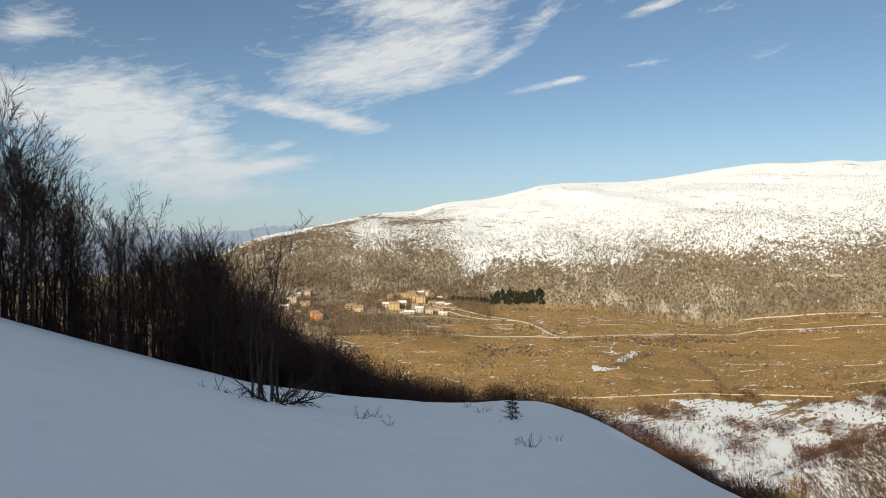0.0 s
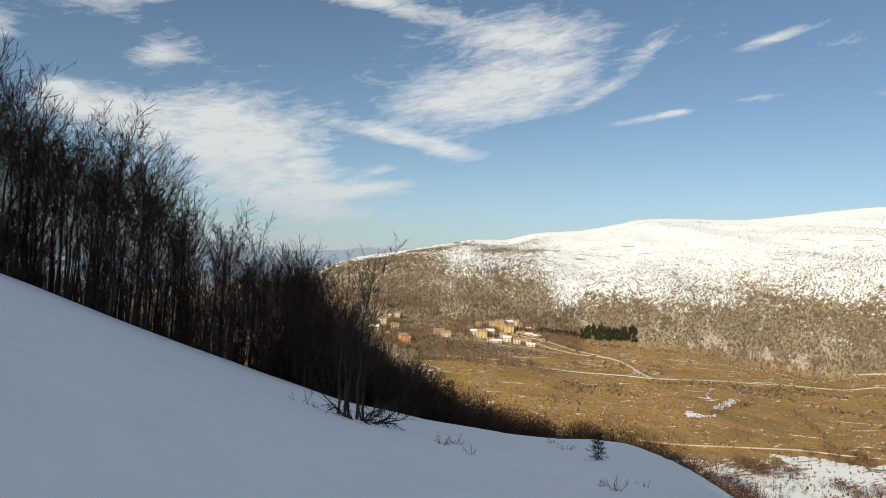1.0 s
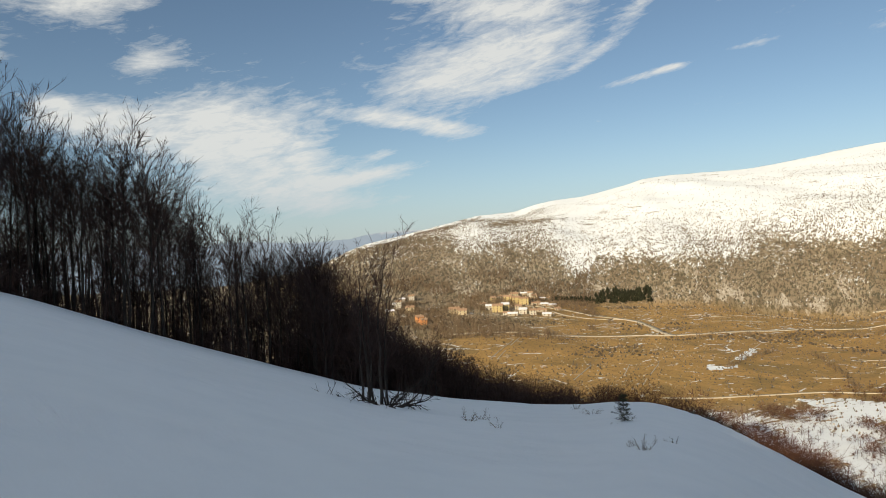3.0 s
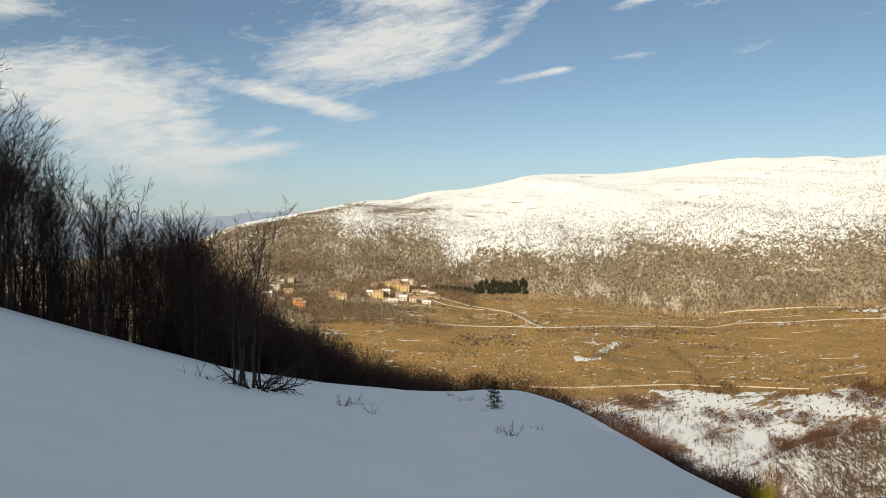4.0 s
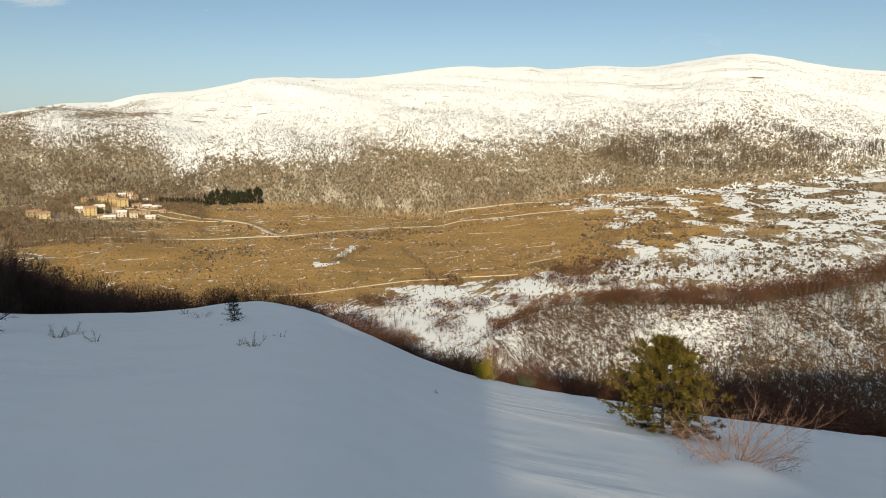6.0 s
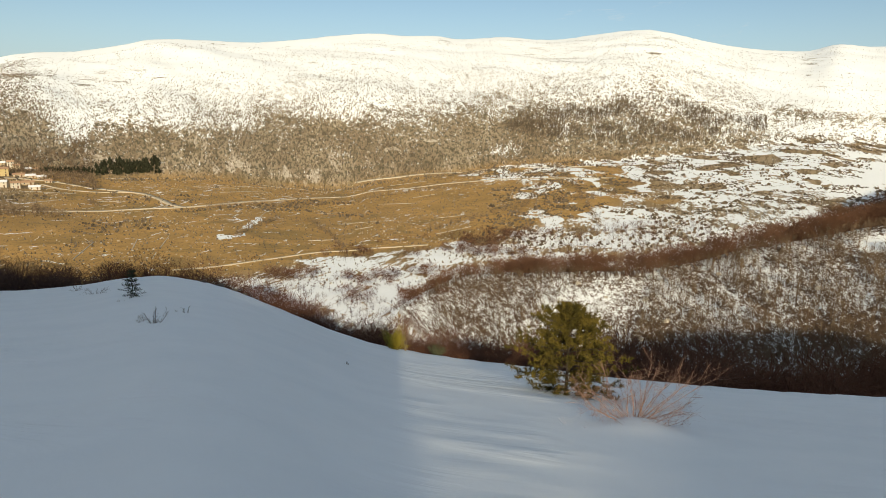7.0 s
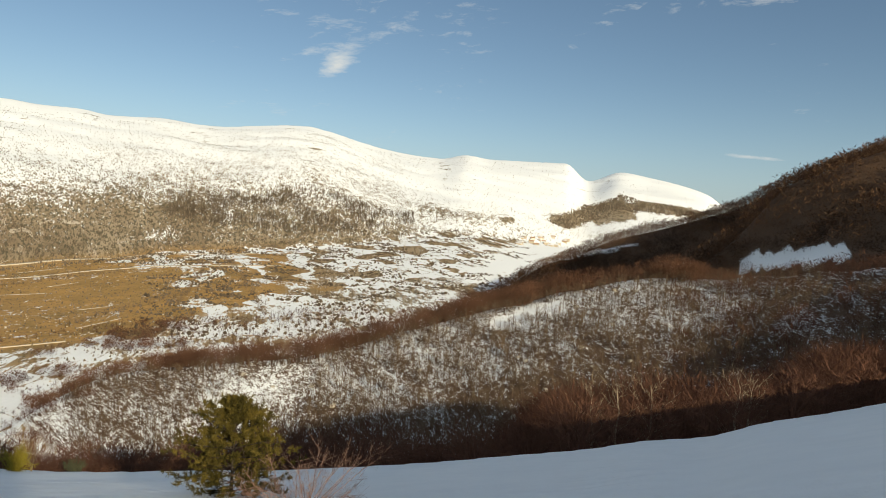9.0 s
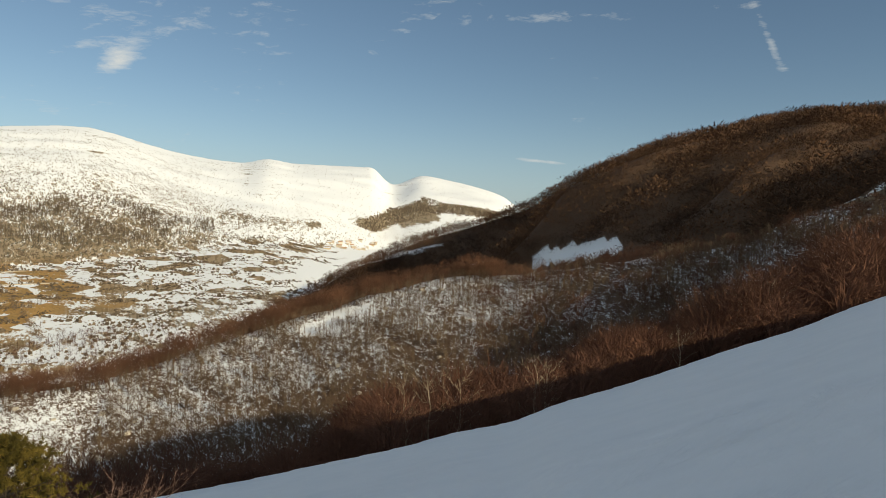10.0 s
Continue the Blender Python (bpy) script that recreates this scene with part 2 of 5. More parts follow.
def land(az, r):
    """Height of the ground over the eye's level, for azimuth (degrees to the left of north) and distance."""
    x, y = -np.sin(np.radians(az)) * r, np.cos(np.radians(az)) * r
    # open slope with its brow
    e, far = tand(brow_angle(az)), brow_far(az)
    inner = -EYE + (e * far + EYE) * (r / far)
    past = np.maximum(r - far, 0)
    behind = np.maximum(step(60, 90, az), step(-118, -135, az))
    wood = step(2, 12, az) * (1 - behind)
    dip = 0.10 - 0.05 * wood
    outer = e * far + past * (e - dip) - np.minimum(past, 6) * 0.14 * (1 - wood)
    outer = outer * (1 - behind) + (e * far - past * 0.12) * behind
    near = np.where(r < far, inner, outer)
    near = near + 0.10 * grain(x, y, 9, 3, shift=1) * step(2, 10, r) * (1 - step(0.8, 1.0, r / far)) + 1.2 * grain(x, y, 30, 3, shift=2) * step(8, 30, past)
    near = near + 0.22 * np.exp(-(((az + 49.3) / 3.2) ** 2) - ((r - 12.9) / 0.8) ** 2) + 0.10 * np.exp(-(((az + 53) / 2.0) ** 2) - ((r - 12.4) / 0.5) ** 2)
    # unseen hump behind, added to keep sun off the slope's right-hand edge
    near = near + 6.5 * np.exp(-(((az - 168) / 7) ** 2)) * step(35, 50, r) * (1 - step(75, 110, r))
    # valley floor and mountain
    ff, cf = foot_far(az), crest_far(az)
    zf, zc = tand(foot_angle(az)) * ff, tand(crest_angle(az)) * cf
    low = -84.0 + 0 * r
    t = np.clip((r - 330) / (ff - 330), 0, 1)
    floor = low + (zf - low) * (0.75 * t + 0.25 * t * t)
    u = np.clip((r - ff) / (cf - ff), 0, 1)
    rise = zf + (zc - zf) * (1.12 * u - 0.12 * u * u + 0.05 * np.sin(u * math.pi))
    past_c = np.maximum(r - cf, 0)
    base = np.where(r < ff, floor, rise) - 0.35 * past_c
    body = step(0.02, 0.3, u) * (1 - step(0.75, 1.0, u))
    folds = grain(x * 0.8 + y * 0.3, y * 0.25, 150, 4, shift=5)
    base = base + body * (14 * folds + 5 * grain(x, y, 60, 3, shift=6)) + 2.0 * grain(x, y, 120, 4, shift=7) * step(350, 600, r) * (1 - step(0.9, 1.0, u))
    base = np.maximum(base, -160)
    # spur and hill
    sf = spur_far(az)
    zs = tand(spur_angle(az)) * sf
    bumps = 2.2 * grain(x, y, 45, 4, shift=8)
    spur = zs - np.where(r < sf, 0.27 * (sf - r), 0.34 * (r - sf)) + bumps * step(4, 30, np.abs(r - sf))
    hf = hill_far(az)
    zh = tand(hill_angle(az)) * hf
    hill = zh - np.where(r < hf, 0.27 * (hf - r), 0.3 * (r - hf)) + (46 * grain(x + 0.9 * y, y * 0.3 - 0.2 * x, 105, 3, 0.4, shift=9)) * step(20, 170, np.abs(r - hf))
    hill = np.minimum(hill, tand(hill_angle(az) - 0.55) * r)
    return merge(merge(near, base, 3.0), merge(spur, hill, 5.0), 3.0)


def at(az, r, lift=0.0):
    """The point of the ground there, in the world."""
    az_, r_ = np.atleast_1d(np.asarray(az, float)), np.atleast_1d(np.asarray(r, float))
    z = land(az_, r_) + EYE + lift
    return np.stack([-np.sin(np.radians(az_)) * r_, np.cos(np.radians(az_)) * r_, z], -1)


def spot(az, r, lift=0.0):
    return Vector(at(az, r, lift)[0])


def find(az, el):
    """How far off the ground past the brow is seen under that height angle."""
    r = np.geomspace(float(brow_far(az)) + 90, 3200, 1500)
    seen = np.degrees(np.arctan2(land(np.full_like(r, az), r), r))
    return float(r[np.argmax(seen >= el)]) if (seen >= el).any() else 900.0


def polar(x, y):
    return np.degrees(np.arctan2(-x, y)), np.hypot(x, y)


def mesh_of(name, verts, faces, material=None, smooth=True):
    """A mesh from arrays of corners and of faces with the same number of corners each."""
    verts, faces = np.asarray(verts, np.float32), np.asarray(faces, np.int32)
    me = bpy.data.meshes.new(name)
    me.vertices.add(len(verts))
    me.vertices.foreach_set("co", verts.ravel())
    n, k = faces.shape
    me.loops.add(n * k)
    me.loops.foreach_set("vertex_index", faces.ravel())
    me.polygons.add(n)
    me.polygons.foreach_set("loop_start", np.arange(n, dtype=np.int32) * k)
    me.polygons.foreach_set("use_smooth", np.full(n, smooth))
    me.update(calc_edges=True)
    me.validate()
    if material:
        me.materials.append(material)
    return me


def part(name, me, parent, label=""):
    ob = new(name, me)
    ob.parent = parent
    return tagged(ob, label)


# ---- materials ----
class Nodes:
    """A material's nodes, joined step by step."""

    def __init__(self, name, roughness=0.85, specular=0.2):
        self.material = bpy.data.materials.new(name)
        self.tree, self.add, self.join = tree_of(self.material)
        self.out, self.bsdf = self.add("ShaderNodeOutputMaterial"), self.add("ShaderNodeBsdfPrincipled")
        self.join(self.bsdf.outputs[0], self.out.inputs["Surface"])
        self.bsdf.inputs["Roughness"].default_value = roughness
        self.bsdf.inputs["Specular IOR Level"].default_value = specular
        self.place = self.add("ShaderNodeNewGeometry").outputs["Position"]

    def put(self, slot, value):
        if isinstance(value, (int, float)):
            slot.default_value = value
        elif isinstance(value, tuple):
            slot.default_value = (*value, 1) if len(value) == 3 and slot.type == "RGBA" else value
        else:
            self.join(value, slot)

    def noise(self, scale, detail=4.0, rough=0.55, distortion=0.0, stretch=None, turn=0.0, vector=None):
        node = self.add("ShaderNodeTexNoise")
        source = vector or self.place
        if stretch:
            m = self.add("ShaderNodeMapping", vector_type="TEXTURE")
            self.join(source, m.inputs[0])
            m.inputs["Scale"].default_value, m.inputs["Rotation"].default_value = stretch, (0, 0, radians(turn))
            source = m.outputs[0]
        self.join(source, node.inputs["Vector"])
        for key, value in (("Scale", scale), ("Detail", detail), ("Roughness", rough), ("Distortion", distortion)):
            node.inputs[key].default_value = value
        return node.outputs[0]

    def math(self, op, a, b=0.0, clamp=False):
        n = self.add("ShaderNodeMath", operation=op, use_clamp=clamp)
        self.put(n.inputs[0], a)
        self.put(n.inputs[1], b)
        return n.outputs[0]

    def mix(self, factor, a, b):
        n = self.add("ShaderNodeMix", data_type="RGBA")
        self.put(n.inputs["Factor"], factor)
        self.put(n.inputs["A"], a)
        self.put(n.inputs["B"], b)
        return n.outputs["Result"]

    def span(self, value, low, high):
        n = self.add("ShaderNodeMapRange", interpolation_type="SMOOTHSTEP")
        self.put(n.inputs["Value"], value)
        n.inputs["From Min"].default_value, n.inputs["From Max"].default_value = low, high
        return n.outputs[0]

    def attribute(self, name):
        n = self.add("ShaderNodeAttribute")
        n.attribute_name = name
        return n

    def bump(self, height, strength, distance, below=None):
        n = self.add("ShaderNodeBump")
        self.join(height, n.inputs["Height"])
        n.inputs["Strength"].default_value, n.inputs["Distance"].default_value = strength, distance
        if below:
            self.join(below, n.inputs["Normal"])
        return n.outputs[0]

    def finish(self, color, normal=None):
        self.put(self.bsdf.inputs["Base Color"], color)
        if normal:
            self.join(normal, self.bsdf.inputs["Normal"])
        return self.material


def ground_material():
    n = Nodes("winter_ground", 0.8, 0.15)
    split = n.add("ShaderNodeSeparateColor")
    n.join(n.attribute("cover").outputs["Color"], split.inputs[0])
    snow, field, strips = split.outputs
    near, wooded, outcrop, tilled = (n.attribute(name).outputs["Fac"] for name in ("near", "wood", "rock", "plots"))
    # metres along the contour lines and up the slope
    slope = n.attribute("slope").outputs["Vector"]
    # grass, scrub, earth and rock under the snow
    broad, mid, small = n.noise(0.006, 5), n.noise(0.035, 6, 0.65), n.noise(0.22, 5, 0.7)
    grass = n.mix(n.span(mid, 0.35, 0.68), (0.49, 0.290, 0.096), (0.365, 0.220, 0.074))
    grass = n.mix(n.span(broad, 0.5, 0.68), grass, (0.42, 0.248, 0.088))
    grass = n.mix(n.math("MULTIPLY", n.span(n.noise(0.02, 5, 0.6, 0.8), 0.53, 0.62), 0.6), grass, (0.22, 0.155, 0.060))
    grass = n.mix(n.span(small, 0.53, 0.70), grass, (0.20, 0.132, 0.052))
    grass = n.mix(n.span(n.noise(0.5, 4, 0.7), 0.56, 0.66), grass, (0.13, 0.098, 0.042))
    tone, patch, dot = n.noise(0.012, 5, 0.6, vector=slope), n.noise(0.06, 6, 0.7, 0.4, vector=slope), n.noise(0.26, 4, 0.68, vector=slope)
    scrub = n.mix(n.span(tone, 0.38, 0.62), (0.252, 0.190, 0.120), (0.358, 0.289, 0.195))
    scrub = n.mix(n.span(patch, 0.50, 0.66), scrub, (0.165, 0.128, 0.078))
    scrub = n.mix(n.math("MULTIPLY", n.span(dot, 0.49, 0.57), 0.9), scrub, (0.088, 0.077, 0.047))
    rock = n.mix(n.span(n.noise(0.3, 6, 0.75, vector=slope), 0.38, 0.66), (0.62, 0.55, 0.44), (0.30, 0.24, 0.175))
    crag = n.math("ADD", n.noise(0.045, 8, 0.72, 0.8, vector=slope), n.math("MULTIPLY", outcrop, 0.20))
    scrub = n.mix(n.math("MULTIPLY", n.span(crag, 0.585, 0.645), 0.9), scrub, rock)
    # old field plots
    wander = n.add("ShaderNodeVectorMath", operation="ADD")
    jitter = n.add("ShaderNodeTexNoise")
    n.join(n.place, jitter.inputs["Vector"])
    jitter.inputs["Scale"].default_value, jitter.inputs["Detail"].default_value = 0.03, 4.0
    swing = n.add("ShaderNodeVectorMath", operation="SCALE")
    n.join(jitter.outputs["Color"], swing.inputs[0])
    swing.inputs["Scale"].default_value = 34.0
    n.join(n.place, wander.inputs[0])
    n.join(swing.outputs[0], wander.inputs[1])
    plots = []
    for feature in ("F1", "DISTANCE_TO_EDGE"):
        turned = n.add("ShaderNodeMapping", vector_type="TEXTURE")
        n.join(wander.outputs[0], turned.inputs[0])
        turned.inputs["Scale"].default_value, turned.inputs["Rotation"].default_value = (1.4, 2.5, 1000.0), (0, 0, radians(134))
        cells = n.add("ShaderNodeTexVoronoi", feature=feature, voronoi_dimensions="2D")
        n.join(turned.outputs[0], cells.inputs["Vector"])
        cells.inputs["Scale"].default_value = 0.082
        plots.append(cells.outputs["Color" if feature == "F1" else "Distance"])
    lot = n.add("ShaderNodeSeparateColor")
    n.join(plots[0], lot.inputs[0])
    edge = n.span(plots[1], 0.10, 0.03)
    broken = n.span(n.noise(0.05, 5, 0.7), 0.44, 0.54)
    grass = n.mix(n.math("MULTIPLY", n.math("SUBTRACT", lot.outputs[1], 0.35, clamp=True), 0.6), grass, (0.29, 0.19, 0.07))
    soil = n.mix(field, scrub, grass)
    leaves = n.mix(n.span(n.noise(1.7, 5, 0.7), 0.4, 0.65), (0.13, 0.078, 0.046), (0.075, 0.048, 0.031))
    soil = n.mix(wooded, soil, leaves)

    def blend(factor, a, b):
        m = n.add("ShaderNodeMix", data_type="FLOAT")
        for key, value in (("Factor", factor), ("A", a), ("B", b)):
            n.put(m.inputs[key], value)
        return m.outputs["Result"]

    def weigh(*pairs):
        total = None
        for value, weight in pairs:
            term = n.math("MULTIPLY", value, weight)
            total = term if total is None else n.math("ADD", total, term)
        return total

    # how the snow lies: in specks and streaks on the slopes, in plots on the terraces, in patches under trees
    hill = weigh((n.noise(0.03, 5, 0.6, 0.5, vector=slope), 0.20), (n.noise(0.15, 5, 0.68, vector=slope), 0.38), (n.noise(0.45, 4, 0.7, vector=slope), 0.42))
    flat = weigh((n.noise(0.03, 6, 0.68, 0.5, stretch=(1.0, 2.4, 1.0), turn=-48), 0.26), (n.noise(0.14, 6, 0.72, 0.4, stretch=(1.0, 3.4, 1.0), turn=-48), 0.44), (n.noise(0.5, 4, 0.7, stretch=(1.0, 3.6, 1.0), turn=-48), 0.30))
    under = weigh((n.noise(0.09, 5, 0.62, 0.4, vector=slope), 0.20), (n.noise(0.6, 5, 0.7, vector=slope), 0.36), (n.noise(1.9, 5, 0.72, vector=slope), 0.44))
    rough = blend(wooded, blend(strips, hill, flat), under)
    farmed = n.math("ADD", n.math("MULTIPLY", n.math("SUBTRACT", lot.outputs[0], 0.5), n.math("MULTIPLY", n.span(snow, 0.38, 0.48), 0.50)),
                    n.math("MULTIPLY", n.math("MULTIPLY", edge, broken), blend(n.span(snow, 0.38, 0.46), 0.09, -0.19)))
    level = n.math("ADD", n.math("SUBTRACT", snow, rough), n.math("MULTIPLY", farmed, tilled))
    # bare ledges along the contours, high up
    high = n.span(snow, 0.555, 0.60)
    ledge = n.math("MULTIPLY", n.span(n.noise(0.05, 5, 0.62, 0.5, stretch=(2.2, 0.22, 1.0), vector=slope), 0.575, 0.63), n.span(n.noise(0.010, 5, 0.6, vector=slope), 0.50, 0.60))
    level = n.math("SUBTRACT", level, n.math("MULTIPLY", n.math("MULTIPLY", ledge, high), 0.16))
    white = n.math("MAXIMUM", n.span(level, -0.032, 0.032), near)
    crust = n.mix(n.span(n.noise(0.6, 5, 0.6), 0.3, 0.75), (0.91, 0.94, 0.95), (0.87, 0.905, 0.92))
    color = n.mix(white, soil, crust)
    # wind crust on the near snow, relief of turf and rock farther off
    ripples = n.math("MULTIPLY", n.noise(0.9, 5, 0.6, 0.9, stretch=(3.6, 0.9, 1.0), turn=-42), n.span(n.noise(0.12, 3), 0.40, 0.62))
    n1 = n.bump(n.math("MULTIPLY", ripples, near), 0.95, 0.26)
    n2 = n.bump(n.math("MULTIPLY", n.noise(14.0, 3, 0.6), near), 0.25, 0.008, n1)
    n3 = n.bump(n.math("MULTIPLY", mid, n.math("SUBTRACT", 1.0, near)), 0.5, 2.5, n2)
    return n.finish(color, n3)


def bark_material(name, dark, light, scale=3.0):
    n = Nodes(name, 0.9, 0.1)
    tone = n.noise(scale, 5, 0.65, stretch=(1, 1, 4.0))
    each = n.add("ShaderNodeObjectInfo").outputs["Random"]
    isle = n.add("ShaderNodeNewGeometry").outputs["Random Per Island"]
    color = n.mix(n.span(tone, 0.35, 0.7), dark, light)
    shade = n.math("ADD", 0.72, n.math("MULTIPLY", n.math("ADD", each, isle), 0.28))
    toned = n.add("ShaderNodeVectorMath", operation="SCALE")
    n.join(color, toned.inputs[0])
    n.join(shade, toned.inputs["Scale"])
    return n.finish(toned.outputs[0], n.bump(tone, 0.4, 0.02))


GROUND = ground_material()
BARK = bark_material("dark_bark", (0.035, 0.027, 0.022), (0.085, 0.068, 0.056))
TWIG = bark_material("twig_bark", (0.058, 0.036, 0.030), (0.108, 0.066, 0.054), 1.5)
RUSSET = bark_material("russet_twigs", (0.084, 0.041, 0.027), (0.146, 0.071, 0.045), 0.4)
RIDGE_TWIG = bark_material("ridge_twigs", (0.105, 0.054, 0.033), (0.190, 0.098, 0.058), 0.12)
GREY_WOOD = bark_material("grey_brown_wood", (0.135, 0.094, 0.060), (0.235, 0.172, 0.112), 0.4)
HILL_TWIG = bark_material("hillside_twigs", (0.056, 0.033, 0.021), (0.165, 0.089, 0.049), 0.03)
SCRUB = bark_material("scrub_twigs", (0.108, 0.084, 0.058), (0.197, 0.152, 0.108), 0.1)


def plain(name, low, high, scale, rough=0.85):
    n = Nodes(name, rough, 0.2)
    each = n.add("ShaderNodeObjectInfo").outputs["Random"]
    tone = n.noise(scale, 5, 0.65)
    return n.finish(n.mix(n.math("ADD", n.math("MULTIPLY", n.span(tone, 0.3, 0.7), 0.7), n.math("MULTIPLY", each, 0.3)), low, high), n.bump(tone, 0.3, 0.05))


STONE = plain("dry_stone", (0.40, 0.36, 0.29), (0.62, 0.57, 0.48), 0.6)


# ---- the ground ----
def build_ground():
    spans = [np.arange(60, -122.01, -0.35), np.arange(-123.5, -299, -1.5)]
    az = np.concatenate(spans)
    az = np.where(az < -180, az + 360, az)
    rings = np.concatenate([[0.6], np.geomspace(1.2, 30, 36), np.geomspace(31, 420, 95), np.geomspace(424, 3300, 175), [3600, 4000, 4500, 4900]])
    A, R = np.meshgrid(az, rings, indexing="ij")
    z = land(A, R)
    n, k = A.shape
    x, y = -np.sin(np.radians(A)) * R, np.cos(np.radians(A)) * R
    verts = np.concatenate([np.stack([x, y, z + EYE], -1).reshape(-1, 3), [[0, 0, 0]]])
    i, j = np.meshgrid(np.arange(n), np.arange(k - 1), indexing="ij")
    i2 = (i + 1) % n
    quads = np.stack([i * k + j, i * k + j + 1, i2 * k + j + 1, i2 * k + j], -1).reshape(-1, 4)[:, ::-1]
    me = mesh_of("ground", verts, quads, GROUND)
    # what covers the ground: snow, dry field, terrace strips; woods; the open slope
    el = np.degrees(np.arctan2(z, R))
    far, sf, hf, ff, cf = brow_far(A), spur_far(A), hill_far(A), foot_far(A), crest_far(A)
    on_spur = (R > far * 1.1) & (A < -24) & (R < sf + 45) & (z < tand(spur_angle(A)) * sf + 6) & ((z > -77) | (R < 200))
    t = np.clip((R - 330) / (ff - 330), 0, 1)
    floor = -84 + (tand(foot_angle(A)) * ff + 84) * (0.75 * t + 0.25 * t * t)
    on_hill = (A < -60) & (R >= sf + 45) & (R < hf + 60) & (z > floor + 4.5)
    near = (R < far + 2.5) | (A > 60) | (A < -122)
    valley = ~near & ~on_spur & ~on_hill

    def blob(az0, el0, wide, high, tilt=0.0):
        return np.exp(-1.2 * (((A - az0) / wide) ** 2 + ((el - el0 - tilt * (A - az0)) / high) ** 2))

    def reach(a0, e0, a1, e1, wide, ragged=0.0):
        """1 within a band round the line between two bearings, with a ragged rim."""
        da, de = a1 - a0, e1 - e0
        t = np.clip(((A - a0) * da + (el - e0) * de) / (da * da + de * de), 0, 1)
        gap = np.hypot(A - a0 - t * da, el - e0 - t * de) + ragged * grain(x, y, 70, 5, 0.6, shift=44)
        return step(wide, wide * 0.55, gap)

    # the mountain: bare scrub below, specks about the snow line, white above
    up = el - snow_line(A) + (0.45 * grain(x, y, 170, 4, shift=40) + 0.35 * grain(x * 0.5, y * 0.8, 60, 3, shift=41)) * step(20, 150, R - ff)
    mountain = np.interp(up, [-4, -2.2, -1.2, -0.5, 0.0, 0.6, 1.4, 2.6, 4.0, 5.5], [0.405, 0.422, 0.440, 0.468, 0.495, 0.522, 0.548, 0.574, 0.605, 0.64])
    mountain = mountain - 0.10 * blob(2.5, 2.35, 4.5, 0.28, -0.03) - 0.08 * blob(6.0, 2.75, 2.5, 0.2) - 0.04 * blob(12, 0.9, 4, 0.35, -0.2)
    mountain = mountain + 0.035 * step(-36, -44, A) * step(1.0, -0.5, up) + 0.015 * step(-54, -60, A)
    mountain = mountain + 0.07 * blob(-36.7, -2.7, 2.0, 0.7) + 0.02 * blob(-21, 0.8, 2.2, 1.0, 0.5) + 0.03 * blob(-4, -0.6, 1.6, 0.9, -0.5)
    # dark bush and scrub in the far bowl and on the far peak
    dark = np.maximum.reduce([reach(-67.8, -0.4, -74.2, 2.3, 0.85, 0.5), 0.9 * reach(-74, 2.2, -80.3, 1.75, 0.5, 0.5), reach(-72.5, 1.0, -75.0, 1.6, 0.8, 0.3)]) * (R > 1500)
    mountain = mountain - 0.2 * dark - 0.06 * blob(-60.5, 0.6, 4.5, 0.7, 0.1) - 0.20 * reach(-64.7, 0.35, -65.3, 0.38, 0.22, 0.1)
    # fields and terraces
    right = step(-33, -46, A)
    fields = 0.385 + 0.02 * step(-24, -34, A) + 0.125 * right - 0.02 * step(-50, -60, A)
    gold = np.maximum.reduce([blob(-41, -6.6, 4.5, 1.3), blob(-45.3, -5.4, 1.7, 1.5), blob(-36, -6.5, 6, 1.5), 0.7 * blob(-50.5, -6.5, 2.6, 0.35)])
    fields = fields - 0.12 * gold * right
    rows = blob(-24, -5.9, 12, 0.5, 0.02)
    fields = fields + 0.05 * step(-31, -37, A) * step(-5.2, -4.2, el) + 0.055 * rows + 0.07 * blob(-38.6, -6.0, 0.6, 2.2) + 0.16 * blob(-42.3, -2.8, 1.0, 0.5) + 0.14 * blob(-36.5, -4.8, 3.5, 0.25, -0.04)
    fields = fields + 0.17 * np.maximum(reach(-12.9, -9.9, -14.6, -9.6, 0.2, 0.12), reach(-14.6, -9.5, -16.9, -7.8, 0.2, 0.12))
    drop = el - valley_snow(A) + 0.35 * grain(x, y, 60, 4, shift=43)
    bottom = step(0.20, -0.25, drop) * (R < 900)
    low_snow = 0.523 + 0.07 * grain(x, y, 38, 4, shift=48) + 0.2 * blob(-43.5, -10.15, 2.3, 0.28) + 0.05 * blob(-28, -15.5, 4, 1.5)
    low = np.where(R < ff, fields * (1 - bottom) + low_snow * bottom, 0)
    snow = np.where(valley, np.where(R < ff, low, mountain), 0.0)
    field = np.where(valley, step(30, -20, R - ff) * (1 - 0.8 * step(-2, 4, A) * step(540, 640, R)) * step(14, 6, A) * np.clip(1 - 0.75 * step(-40, -52, A) + 0.8 * gold, 0, 1) * (1 - 0.5 * bottom), 0)
    strips = np.where(valley, step(40, -40, R - ff) * step(90, 140, R), 0)
    # a snowy knoll in the valley's far end
    knoll = step(-0.35, 0.25, knoll_angle(A) - el + 0.4 * grain(x, y, 90, 4, shift=49)) * step(-60.6, -61.8, A) * step(-78, -74, A) * (R > 700)
    snow = np.where(valley, np.maximum(snow, 0.70 * knoll - 0.25 * dark), snow)
    plots = strips * (1 - knoll) * (1 - 0.8 * bottom)
